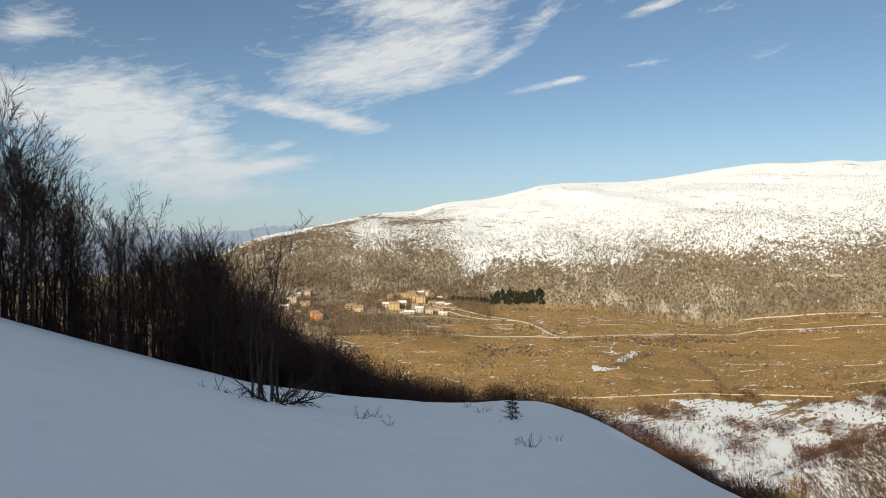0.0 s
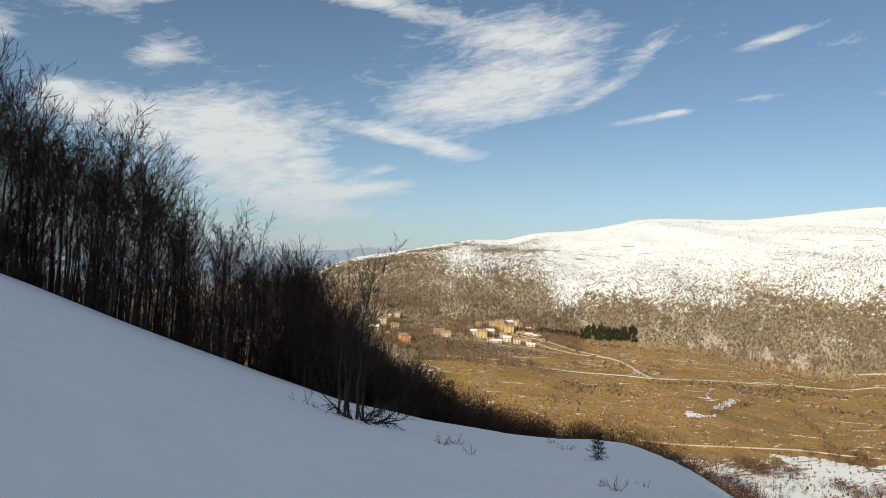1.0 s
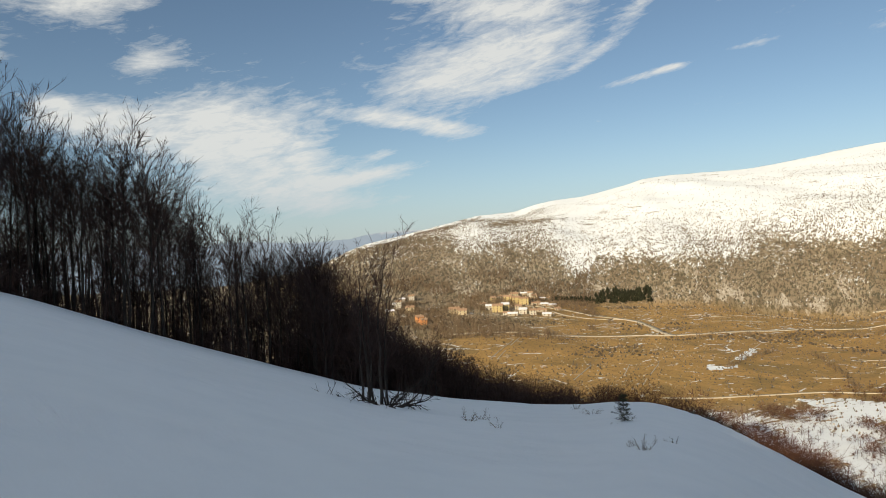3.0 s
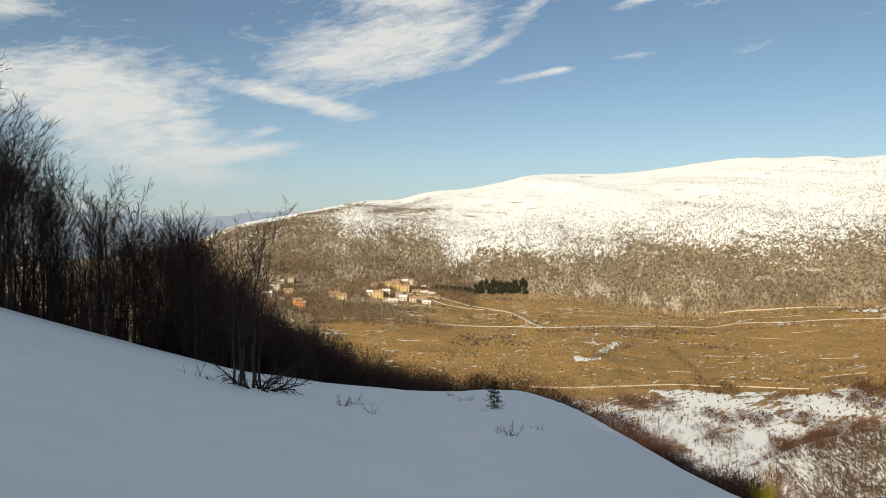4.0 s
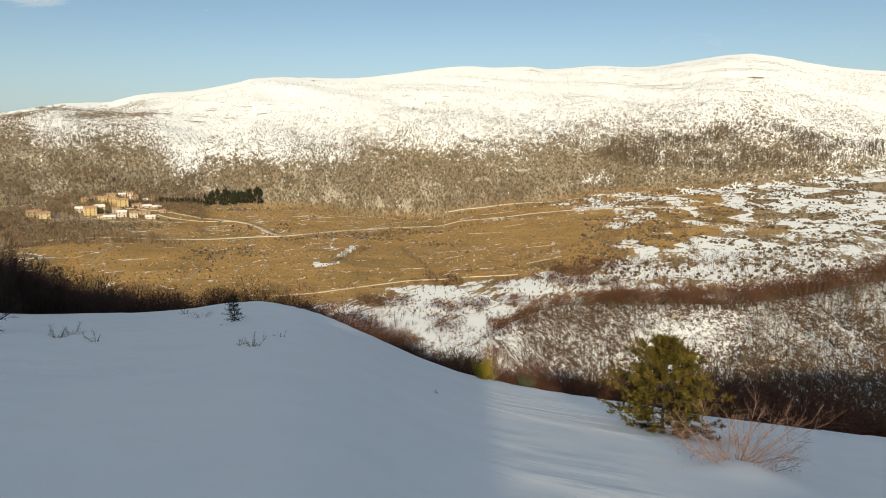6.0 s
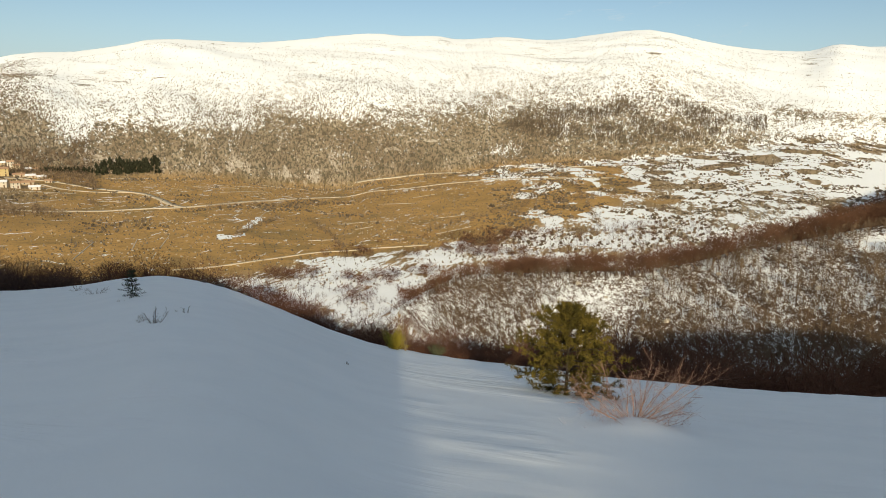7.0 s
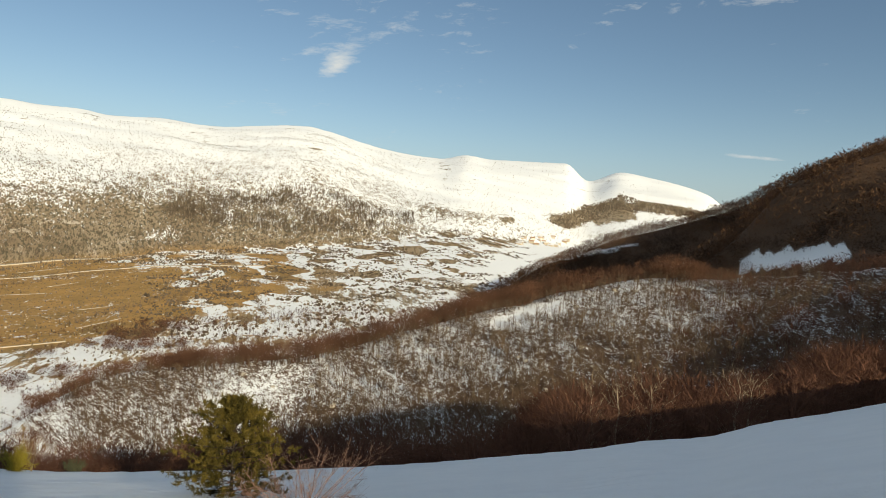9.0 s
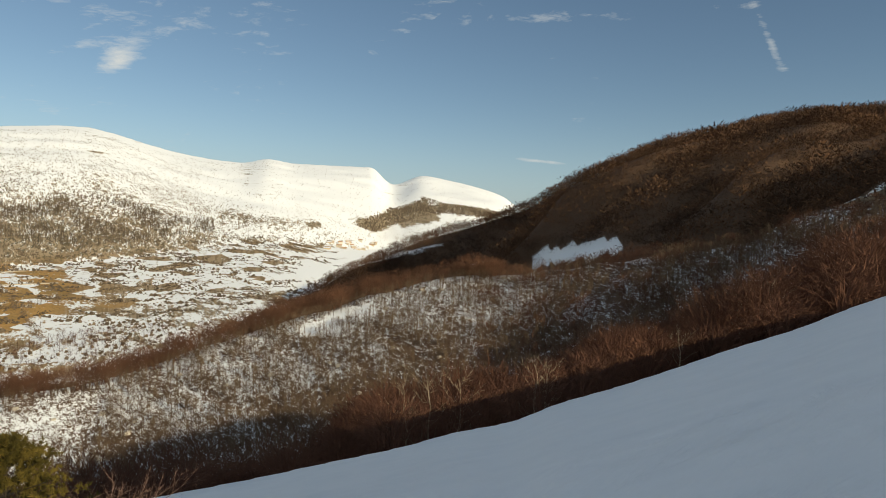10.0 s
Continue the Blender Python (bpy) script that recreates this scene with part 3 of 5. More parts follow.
    rock = 0.9 * blob(-18.2, -4.9, 1.1, 0.8) + 0.9 * blob(-20.6, -5.1, 0.9, 0.8) + 0.7 * blob(-14, -4.4, 1.2, 0.5) + 0.6 * blob(6.2, -3.5, 1.6, 0.5) + 0.6 * blob(8.6, -3.1, 1.8, 0.4, -0.3) + 0.2 * blob(-24, -3.6, 9, 1.3)
    # the spur, its bare white shoulder, and the wooded hill with its glades
    face = 0.494 - 0.035 * step(-72, -92, A) - 0.06 * step(35, 70, sf - R) + 0.03 * grain(x, y, 40, 3, shift=51)
    face = face + 0.26 * reach(-64.6, -8.55, -69.8, -6.75, 0.48, 0.2) + 0.04 * blob(-29, -16.2, 3.2, 1.2) - 0.008 * step(-56, -44, A) + 0.06 * reach(-78, -4.0, -84, -3.4, 0.35, 0.2)
    snow = np.where(on_spur, face, snow)
    snow = np.where(on_hill, 0.33, snow)
    glade = np.maximum.reduce([reach(-83.8, -2.1, -90.3, -0.5, 0.75, 0.35), 0.8 * reach(-78.6, -2.7, -80.5, -2.3, 0.3, 0.2), 0.75 * reach(-68.3, -3.2, -76, -0.9, 0.38, 0.3), 0.7 * reach(-95.8, -0.5, -98.6, 0.1, 0.25, 0.2)])
    snow = np.where(on_hill, np.maximum(snow, 0.75 * glade), snow)
    snow = np.where((~near) & (R < far + 60), 0.47, snow)
    wood = np.where(on_hill | on_spur | (~near & (R < 140)), 1.0, 0.0)
    paint = np.stack([snow, field, strips, np.ones_like(R)], -1).reshape(-1, 4)
    reference = np.where(~near & (R < 140), 75.0, np.where(on_spur | near, 220.0, np.where(on_hill, 600.0, 1000.0)))
    slope = np.stack([np.radians(A) * reference, z * np.where(on_spur | on_hill, 2.2, 1.0), 0 * z], -1).reshape(-1, 3)
    for name, kind, key, values in (("cover", "FLOAT_COLOR", "color", np.concatenate([paint, [[1, 0, 0, 1]]])), ("near", "FLOAT", "value", np.append(near.astype(float), 1.0)), ("wood", "FLOAT", "value", np.append(wood, 0.0)),
                                    ("rock", "FLOAT", "value", np.append(rock, 0.0)), ("plots", "FLOAT", "value", np.append(plots, 0.0)), ("slope", "FLOAT_VECTOR", "vector", np.concatenate([slope, [[0, 0, 0]]]))):
        layer = me.attributes.new(name, kind, "POINT")
        layer.data.foreach_set(key, np.asarray(values, np.float32).ravel())
    # the small hole at the feet
    bm = bmesh.new()
    bm.from_mesh(me)
    bm.verts.ensure_lookup_table()
    middle = bm.verts[len(verts) - 1]
    for a in range(n):
        bm.faces.new((middle, bm.verts[((a + 1) % n) * k], bm.verts[a * k])).smooth = True
    bm.normal_update()
    bm.to_mesh(me)
    bm.free()
    return tagged(new("ground", me), "shaded snow slope falling to a dry valley below a snowy mountain", "ground", kind="structure")


build_ground()


# ---- woods ----
def tubes(a, b, ra, rb, sides=3):
    """Tapered rods from the points a to the points b."""
    a, b = np.asarray(a, float).reshape(-1, 3), np.asarray(b, float).reshape(-1, 3)
    n = len(a)
    ra, rb = np.broadcast_to(np.asarray(ra, float), n), np.broadcast_to(np.asarray(rb, float), n)
    d = b - a
    d = d / (np.linalg.norm(d, axis=1, keepdims=True) + 1e-9)
    side = np.cross(d, np.where(np.abs(d[:, 2:3]) > 0.9, [[1.0, 0, 0]], [[0, 0, 1.0]]))
    side /= np.linalg.norm(side, axis=1, keepdims=True) + 1e-9
    up = np.cross(d, side)
    turn = np.arange(sides) / sides * 2 * math.pi
    ring = np.cos(turn)[None, :, None] * side[:, None] + np.sin(turn)[None, :, None] * up[:, None]
    low, high = a[:, None] + ring * ra[:, None, None], b[:, None] + ring * rb[:, None, None]
    verts = np.concatenate([low, high], 1).reshape(-1, 3)
    k = np.arange(sides)
    face = np.stack([k, (k + 1) % sides, (k + 1) % sides + sides, k + sides], -1)
    faces = (np.arange(n)[:, None, None] * 2 * sides + face[None]).reshape(-1, 4)
    return verts, faces


def ribbons(a, b, ra, rb, rs):
    """Flat tapered strips from the points a to the points b, each turned its own way."""
    d = b - a
    d = d / (np.linalg.norm(d, axis=1, keepdims=True) + 1e-9)
    side = np.cross(d, rs.normal(0, 1, a.shape))
    side /= np.linalg.norm(side, axis=1, keepdims=True) + 1e-9
    ra, rb = np.broadcast_to(ra, len(a))[:, None], np.broadcast_to(rb, len(a))[:, None]
    verts = np.stack([a - side * ra, a + side * ra, b + side * rb, b - side * rb], 1).reshape(-1, 3)
    return verts, np.arange(len(verts)).reshape(-1, 4)


def spikes(a, b, ra, rs):
    """Flat pointed shoots from the points a to the points b."""
    d = b - a
    d = d / (np.linalg.norm(d, axis=1, keepdims=True) + 1e-9)
    side = np.cross(d, rs.normal(0, 1, a.shape))
    side *= np.broadcast_to(ra, len(a))[:, None] / (np.linalg.norm(side, axis=1, keepdims=True) + 1e-9)
    verts = np.stack([a - side, a + side, b], 1).reshape(-1, 3)
    return verts, np.arange(len(verts)).reshape(-1, 3)


def halves(piece):
    """The same surface with each four-cornered face cut in two."""
    v, f = piece
    return v, f if f.shape[1] == 3 else np.concatenate([f[:, [0, 1, 2]], f[:, [0, 2, 3]]])


def stack(pieces):
    pieces = [halves(p) for p in pieces]
    verts, faces, start = [], [], 0
    for v, f in pieces:
        verts.append(v)
        faces.append(f + start)
        start += len(v)
    return np.concatenate(verts), np.concatenate(faces)


def grow(rs, height, lean=0.06, limbs=11, twigs=8, shoots=6, spread=0.8, first=0.3, trunk=0.011, light=False, fine=1.0):
    """A bare tree: trunk, limbs, twigs and shoots as rods. Returns the trunk's and the crown's corners and faces."""
    steps = 4 if light else 7
    path = np.zeros((steps + 1, 3))
    path[:, 2] = np.linspace(-0.3, height * 0.93, steps + 1)
    path[1:, :2] = np.cumsum(rs.normal(0, lean * height / steps, (steps, 2)), 0)
    size = height * trunk * np.linspace(1.0, 0.18, steps + 1)
    stem = tubes(path[:-1], path[1:], size[:-1], size[1:], 3 if light else 5)
    pieces, tips = [], []
    for k in range(limbs):
        t = first + (1 - first) * (k + rs.rand()) / limbs
        f = t * steps
        i = min(int(f), steps - 1)
        p = path[i] + (path[i + 1] - path[i]) * (f - i)
        turn = k * 2.4 + rs.rand()
        reach = height * (0.40 - 0.17 * t) * (0.7 + 0.6 * rs.rand())
        rise = 0.75 + 0.5 * rs.rand() + 0.3 * t
        out = np.array([math.cos(turn) * spread * 1.3, math.sin(turn) * spread * 1.3, rise])
        out /= np.linalg.norm(out)
        m = p + out * reach * 0.5 + rs.normal(0, 0.03 * height, 3) * 0.5
        q = m + (out + np.array([0, 0, 0.35])) * reach * 0.5
        w = height * trunk * 0.38 * (1.1 - t)
        a, b, wa, wb = np.array([p, m]), np.array([m, q]), np.array([w, w * 0.65]), np.array([w * 0.65, w * 0.25])
        pieces.append(ribbons(a, b, wa, wb, rs) if light else tubes(a, b, wa, wb, 3))
        tips += [(p, m, q, reach)]
    tips.append((path[-3], path[-2], path[-1], height * 0.2))
    starts, ends, widths, shoot = [], [], [], []
    for p, m, q, reach in tips:
        for j in range(twigs * 2 if q[2] > 0.9 * height else twigs):
            t = rs.rand()
            s = p + (m - p) * 2 * t if t < 0.5 else m + (q - m) * (2 * t - 1)
            if j == 0:
                s = q
            d = (q - p) / (np.linalg.norm(q - p) + 1e-9) * 0.8 + rs.normal(0, 0.5, 3) + (0, 0, 0.3)
            d /= np.linalg.norm(d)
            e = s + d * reach * (0.20 + 0.30 * rs.rand())
            starts.append(s), ends.append(e), widths.append(height * trunk * 0.12 * fine)
            for _ in range(shoots):
                b = s + (e - s) * (0.3 + 0.7 * rs.rand())
                g = d + rs.normal(0, 0.45, 3) + (0, 0, 0.2)
                g /= np.linalg.norm(g)
                shoot.append((b, b + g * reach * (0.10 + 0.16 * rs.rand())))
    widths = np.array(widths)
    pieces.append(ribbons(np.array(starts), np.array(ends), widths, widths * 0.4, rs))
    shoot = np.array(shoot)
    pieces.append(spikes(shoot[:, 0], shoot[:, 1], height * trunk * 0.10 * fine, rs))
    return stem, stack(pieces)


def bare_tree(name, seed, height, label, category="tree", **shape):
    rs = np.random.RandomState(seed)
    stem, crown = grow(rs, height, **shape)
    root = new(name)
    part("trunk", mesh_of("trunk", *stem, BARK), root)
    part("crown", mesh_of("crown", *crown, TWIG), root)
    return tagged(root, label, category, "bare trees along the snow slope")


def set_tree(proto, az, r, scale, turn, first=False):
    p = spot(az, r)
    m = Matrix.Translation(p) @ pose(0, 0, 0, 0, 0, turn)
    ob = proto if first else copy_thing(proto, m)
    ob.matrix_basis = m @ Matrix.Scale(scale, 4)
    return ob


def wood_height(az):
    return np.interp(az, [-10, 0, 4, 6, 8.5, 12, 14.5, 18, 21.3, 25.7, 30, 36, 42, 50], [0.10, 0.20, 0.25, 0.27, 0.34, 0.42, 0.52, 0.68, 0.83, 0.93, 1.05, 1.05, 1.08, 1.10])


def build_left_wood():
    rs = np.random.RandomState(21)
    shapes = ((12, 15, 0.32), (11, 16, 0.25), (12.5, 15, 0.40), (10.5, 17, 0.2), (11.5, 16, 0.3), (12, 15, 0.36))
    protos = [bare_tree("bare_tree", 100 + k, h, "dark leafless deciduous tree standing in snow", lean=0.05, limbs=l, first=f, shoots=5, twigs=9, spread=0.62, trunk=0.011, fine=1.1) for k, (h, l, f) in enumerate(shapes)]
    used = set()
    for k in range(255):
        az = 54 - 48 * (rs.rand() ** 0.95) if k % 3 else 22 - 17 * rs.rand()
        r = float(brow_far(az)) + 1.5 + rs.rand() * (18 if az > 5 else 12)
        kind = rs.randint(len(protos))
        set_tree(protos[kind], az, r, float(wood_height(az)) * (0.80 + 0.30 * rs.rand()), rs.rand() * 360, kind not in used)
        used.add(kind)


build_left_wood()


def far_wood(name, label, az, r, height, material, seed, category="woods", branches=9, thick=1.0, spread=0.3, base=0.25):
    """Many small bare trees in one sheet of woods: a stem with upswept branches each."""
    rs = np.random.RandomState(seed)
    p = at(az, r)
    n = len(p)
    h = height * (0.7 + 0.6 * rs.rand(n))
    top = p + np.stack([rs.normal(0, 0.05, n) * h, rs.normal(0, 0.05, n) * h, h], -1)
    w = 0.016 * h * thick
    pieces = [tubes(p - (0, 0, 0.4), top, w, w * 0.25, 3)]
    for k in range(branches):
        t = base + (0.9 - base) * rs.rand(n)[:, None]
        s = p + (top - p) * t
        turn = rs.rand(n) * 2 * math.pi
        reach = h * (0.25 + 0.35 * rs.rand(n)) * (1.15 - t[:, 0])
        e = s + np.stack([np.cos(turn) * reach * spread * 2.4, np.sin(turn) * reach * spread * 2.4, reach * (0.5 + 0.6 * rs.rand(n))], -1)
        pieces.append(spikes(s, e, w * 0.8, rs))
    me = mesh_of(name, *stack(pieces), material)
    return tagged(new(name, me), label, category, kind="stuff")


def scatter(n, az0, az1, r0, r1, seed):
    rs = np.random.RandomState(seed)
    az = az0 + (az1 - az0) * rs.rand(n)
    a, b = r0(az), r1(az)
    return az, np.sqrt(a * a + (b * b - a * a) * rs.rand(n))


def build_far_woods():
    az, r = scatter(620, 56, 2, lambda a: brow_far(a) + 4, lambda a: brow_far(a) + 40, 29)
    keep = np.random.RandomState(26).rand(len(az)) < np.interp(az, [14, 24], [1.0, 0.28])
    az, r = az[keep], r[keep]
    brush_wood("deep_woods", "dense dark leafless woods behind the first trees", az, r, 8.6 * wood_height(az) * np.interp(az, [14, 24], [1.12, 0.85]), 30, 0.0, 10, 150, 0.9, material=TWIG, category="woods", wide=0.3)
    az, r = scatter(800, 56, 4, lambda a: brow_far(a) + 1, lambda a: brow_far(a) + 25, 27)
    far_wood("undergrowth", "dark twiggy undergrowth among the trees", az, r, 2.0 * wood_height(az), TWIG, 28, "undergrowth", branches=16, spread=0.6, base=0.02, thick=0.9)
    az, r = scatter(9000, -31, -119, lambda a: spur_far(a) - 85, lambda a: spur_far(a) - 2, 31)
    x, y = -np.sin(np.radians(az)) * r, np.cos(np.radians(az)) * r
    el = np.degrees(np.arctan2(land(az, r), r))
    keep = (grain(x, y, 38, 3, shift=12) > -0.45 + 0.1 * step(-60, -30, az)) & ((az > -64.2) | (az < -70) | (np.abs(el + 8.55 + 0.346 * (az + 64.6)) > 0.4))
    far_wood("spur_woods", "thin grey-brown leafless woods on a snowy slope", az[keep], r[keep], 4.0, GREY_WOOD, 32, branches=11, thick=1.05, spread=0.42, base=0.3)
    az, r = scatter(740, -29, -88, lambda a: spur_far(a) - 4 - 14 * step(-76, -86, a), lambda a: spur_far(a) + 24, 33)
    brush_wood("ridge_woods", "dense russet leafless woods along a ridge", az, r, (7.0 + 2.4 * grain(az * 6, r, 14, 2, shift=63)) * (1 - 0.45 * step(-40, -29, az)) * (1 - 0.6 * step(-78, -85, az)), 34, -0.08, 9, 370, 1.8, shell=True, reach=0.6, even=0.5, material=RIDGE_TWIG)
    az, r = scatter(16700, -61.6, -120, lambda a: spur_far(a) + 20, lambda a: hill_far(a) + 6, 35)
    el = np.degrees(np.arctan2(land(az, r), r))
    glade = np.exp(-(((az + 88.3) / 4.6) ** 2 + ((el + 1.75 + 0.22 * (az + 88.3)) / 1.15) ** 2) * 1.2)
    x, y = -np.sin(np.radians(az)) * r, np.cos(np.radians(az)) * r
    keep = (el > spur_angle(az) - 0.6) & (el > brow_angle(az) + 1.5) & (glade * (1 + 0.7 * grain(x, y, 24, 3, shift=17)) < 0.36) & (grain(x, y, 40, 3, shift=15) > -0.55)
    brush_wood("hill_woods", "dark brown leafless woods on a steep hillside", az[keep], r[keep], 6.8 + 3.4 * grain(x, y, 26, 2, shift=16)[keep], 36, -0.25, 2, 34, 8.0, material=HILL_TWIG, category="woods", wide=0.62, reach=0.95, shell=True, even=0.9)
    az, r = scatter(1400, -10, -122, lambda a: brow_far(a) + 34, lambda a: brow_far(a) + 104, 37)
    brush_wood("gully_woods", "reddish brown leafless thicket in a shaded gully", az, r, 4.4 + 1.6 * step(-66, -84, az), 38, -0.08, 7, 140, 2.2, reach=0.95, shell=True)
    az, r = scatter(820, -27, -80, lambda a: a * 0 + 125, lambda a: spur_far(a) - 2, 64)
    brush_wood("spur_bushes", "grey-brown leafless bushes on a snowy slope", az, r, 2.6, 65, 0.0, 10, 130, 2.0, material=GREY_WOOD, category="bushes", reach=1.5, shell=True, even=1.0, wide=0.6)
    az, r = scatter(560, -79, -119, lambda a: a * 0 + 130, lambda a: spur_far(a) + 8, 61)
    brush_wood("slope_thicket", "russet leafless thicket among thin woods", az, r, 4.6, 62, -0.05, 8, 120, 3.0, reach=1.0, shell=True)
    az, r = scatter(210, -66, -118, lambda a: brow_far(a) + 9, lambda a: brow_far(a) + 34, 76)
    crown = np.interp(az, [-118, -110, -103, -97, -90, -84, -78, -73, -69, -66], [4.5, 2.5, -0.8, -4.0, -7.2, -9.6, -10.6, -12.2, -14.4, -16.5]) + 1.2 * grain(az * 3, r, 9, 2, shift=77)
    tall = np.clip(r * tand(crown) - land(az, r), 2.0, 11.0)
    brush_wood("gully_grove", "tall russet leafless trees rising from the gully", az, r, tall * 0.88, 78, 0.05, 12, 860, 0.65, reach=0.7, shell=True, even=0.35, wide=0.36)
    # nearer, along the brow: fuller crowns
    az, r = scatter(700, -9, -122, lambda a: brow_far(a) + 2.5, lambda a: brow_far(a) + 36, 39)
    tall = np.interp(az, [-110, -84, -66, -40, -25, -16, -12, -9], [4.6, 4.2, 3.9, 3.3, 2.8, 2.4, 2.0, 2.4])
    brush_wood("brow_thicket", "russet leafless thicket along the edge of the snow", az, r, tall, 41, -0.06, 14, 280, 1.15, reach=1.2, shell=True)
    az, r = scatter(760, -10, -52, lambda a: brow_far(a) + 1.0, lambda a: brow_far(a) + 16, 47)
    brush_wood("brow_bushes", "low russet leafless bushes along the edge of the snow", az, r, 1.45, 49, 0.03, 12, 120, 2.2, wide=0.7, reach=1.6, shell=True)
    az, r = scatter(900, 19, -10, lambda a: brow_far(a) + 2.0, lambda a: brow_far(a) + 38, 43)
    tall = np.interp(az, [-9, -5, 0, 4, 8.5, 12, 14.5, 18], [2.2, 2.9, 3.6, 3.8, 4.4, 5.0, 5.8, 6.8])
    dark = az > 0 - 7 * np.random.RandomState(44).rand(len(az))
    for own, material, seed in ((dark, TWIG, 45), (~dark, RUSSET, 46)):
        brush_wood("wood_edge", "dark russet leafless thicket below the trees", az[own], r[own], tall[own] * 0.84, seed, -0.06, 14, 270, 0.95, even=0.6, reach=1.0, shell=True, material=material)


def dome_bush(rs, low, stems, shoots, fine, wide=0.5, reach=1.0, shell=False):
    """A bare rounded crown one metre high: stems that fan out from the foot, and shoots that fill the crown to its outline."""
    turn, lean = np.arange(stems) * 2.4 + rs.rand(stems), np.sqrt((np.arange(stems) + 0.5) / stems) * 0.95
    heart = np.array([0, 0, low + (1 - low) * 0.42])
    way = np.stack([np.cos(turn) * lean, np.sin(turn) * lean, np.sqrt(np.maximum(1 - lean * lean, 0))], -1)
    end = heart + way * (wide * 0.7, wide * 0.7, (1 - low) * 0.40)
    foot = np.stack([np.cos(turn) * 0.03, np.sin(turn) * 0.03, turn * 0 - 0.06], -1)
    fork = foot * 0.4 + (heart + (end - heart) * 0.35) * 0.6 + rs.normal(0, 0.025, (stems, 3))
    w = 0.007 * (0.7 + 0.6 * rs.rand(stems))
    pieces = [ribbons(foot, fork, w, w * 0.7, rs), ribbons(fork, end, w * 0.7, w * 0.3, rs)]
    w2 = 0.0035 * fine * (0.6 + 0.8 * rs.rand(shoots))
    if shell:
        # far off: short twigs all through the outer crown
        d = rs.normal(0, 1, (shoots, 3))
        d[:, 2] = np.where(d[:, 2] < -0.5, -d[:, 2], d[:, 2])
        d /= np.linalg.norm(d, axis=1, keepdims=True)
        s = heart + d * (wide, wide, (1 - low) * 0.52) * (0.45 + 0.5 * rs.rand(shoots, 1) ** 0.6)
        e = s + (d + rs.normal(0, 0.7, (shoots, 3)) + (0, 0, 0.3)) * 0.09 * reach * (0.6 + 0.8 * rs.rand(shoots, 1))
        return stack(pieces + [spikes(s, e, w2, rs)])
    own = rs.randint(stems, size=shoots)
    t = rs.rand(shoots, 1) ** 0.75
    s = fork[own] + (end - fork)[own] * t
    d = (s - heart) / (np.linalg.norm(s - heart, axis=1, keepdims=True) + 1e-9) + rs.normal(0, 0.6, (shoots, 3)) + (0, 0, 0.25)
    d /= np.linalg.norm(d, axis=1, keepdims=True)
    e = s + d * (0.10 + 0.22 * rs.rand(shoots, 1)) * reach
    pieces.append(spikes(s, e, w2, rs))
    return stack(pieces)


def brush_wood(name, label, az, r, height, seed, low, stems, shoots, fine, material=None, category="thicket", even=0.6, wide=0.5, reach=1.0, shell=False):
    """Bushy young trees, six grown shapes set down many times, joined."""
    rs = np.random.RandomState(seed)
    shapes = [dome_bush(rs, low, stems, shoots, fine, wide, reach, shell) for _ in range(6)]
    p = at(az, r)
    pieces = []
    for k, (v, f) in enumerate(shapes):
        own = np.arange(len(p)) % 6 == k
        q, h = p[own], (np.broadcast_to(height, len(p))[own] * (1 - even / 2 + even * rs.rand(own.sum())))
        t = rs.rand(len(q)) * 6.283
        c, s = np.cos(t)[:, None], np.sin(t)[:, None]
        w = np.stack([(v[:, 0] * c - v[:, 1] * s) * 1.25, (v[:, 0] * s + v[:, 1] * c) * 1.25, np.broadcast_to(v[:, 2], (len(q), len(v)))], -1) * h[:, None, None] + q[:, None]
        faces = (np.arange(len(q))[:, None, None] * len(v) + f[None]).reshape(-1, 3)
        pieces.append((w.reshape(-1, 3), faces))
    return tagged(new(name, mesh_of(name, *stack(pieces), material or RUSSET)), label, category, kind="stuff")


build_far_woods()


# ---- far distance ----
def build_distance():
    n = Nodes("haze_painted_range")
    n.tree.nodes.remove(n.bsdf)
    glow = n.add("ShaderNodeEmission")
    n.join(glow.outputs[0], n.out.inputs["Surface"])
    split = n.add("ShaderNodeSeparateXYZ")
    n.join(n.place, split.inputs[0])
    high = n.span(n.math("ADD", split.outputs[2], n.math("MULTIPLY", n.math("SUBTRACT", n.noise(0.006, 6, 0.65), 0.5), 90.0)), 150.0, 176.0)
    # air haze is painted into these colours, and the range glows by itself
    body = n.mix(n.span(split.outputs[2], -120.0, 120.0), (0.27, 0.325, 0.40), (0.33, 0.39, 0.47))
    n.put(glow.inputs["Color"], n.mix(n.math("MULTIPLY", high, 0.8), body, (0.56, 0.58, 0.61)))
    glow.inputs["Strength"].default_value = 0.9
    az = np.arange(70, -30, -0.2)
    a = np.radians(az)
    top = 4750 * tand(1.45 + 0.75 * step(20, 9, az)) + 26 * grain(az * 10, az * 0, 34, 5, shift=20) + EYE
    verts = []
    for r, z in ((4700, top * 0 - 600), (4700, top - 60), (4760, top), (4860, top * 0 - 600)):
        verts.append(np.stack([-np.sin(a) * r, np.cos(a) * r, z], -1))
    k = len(az)
    verts = np.concatenate(verts)
    i = np.arange(k - 1)
    faces = np.concatenate([np.stack([i + j * k, i + 1 + j * k, i + 1 + (j + 1) * k, i + (j + 1) * k], -1) for j in range(3)])
    tagged(new("backdrop", mesh_of("backdrop", verts, faces, n.material)), "far range with snowy tops on the horizon, blue haze painted on", "mountains", kind="structure")


build_distance()


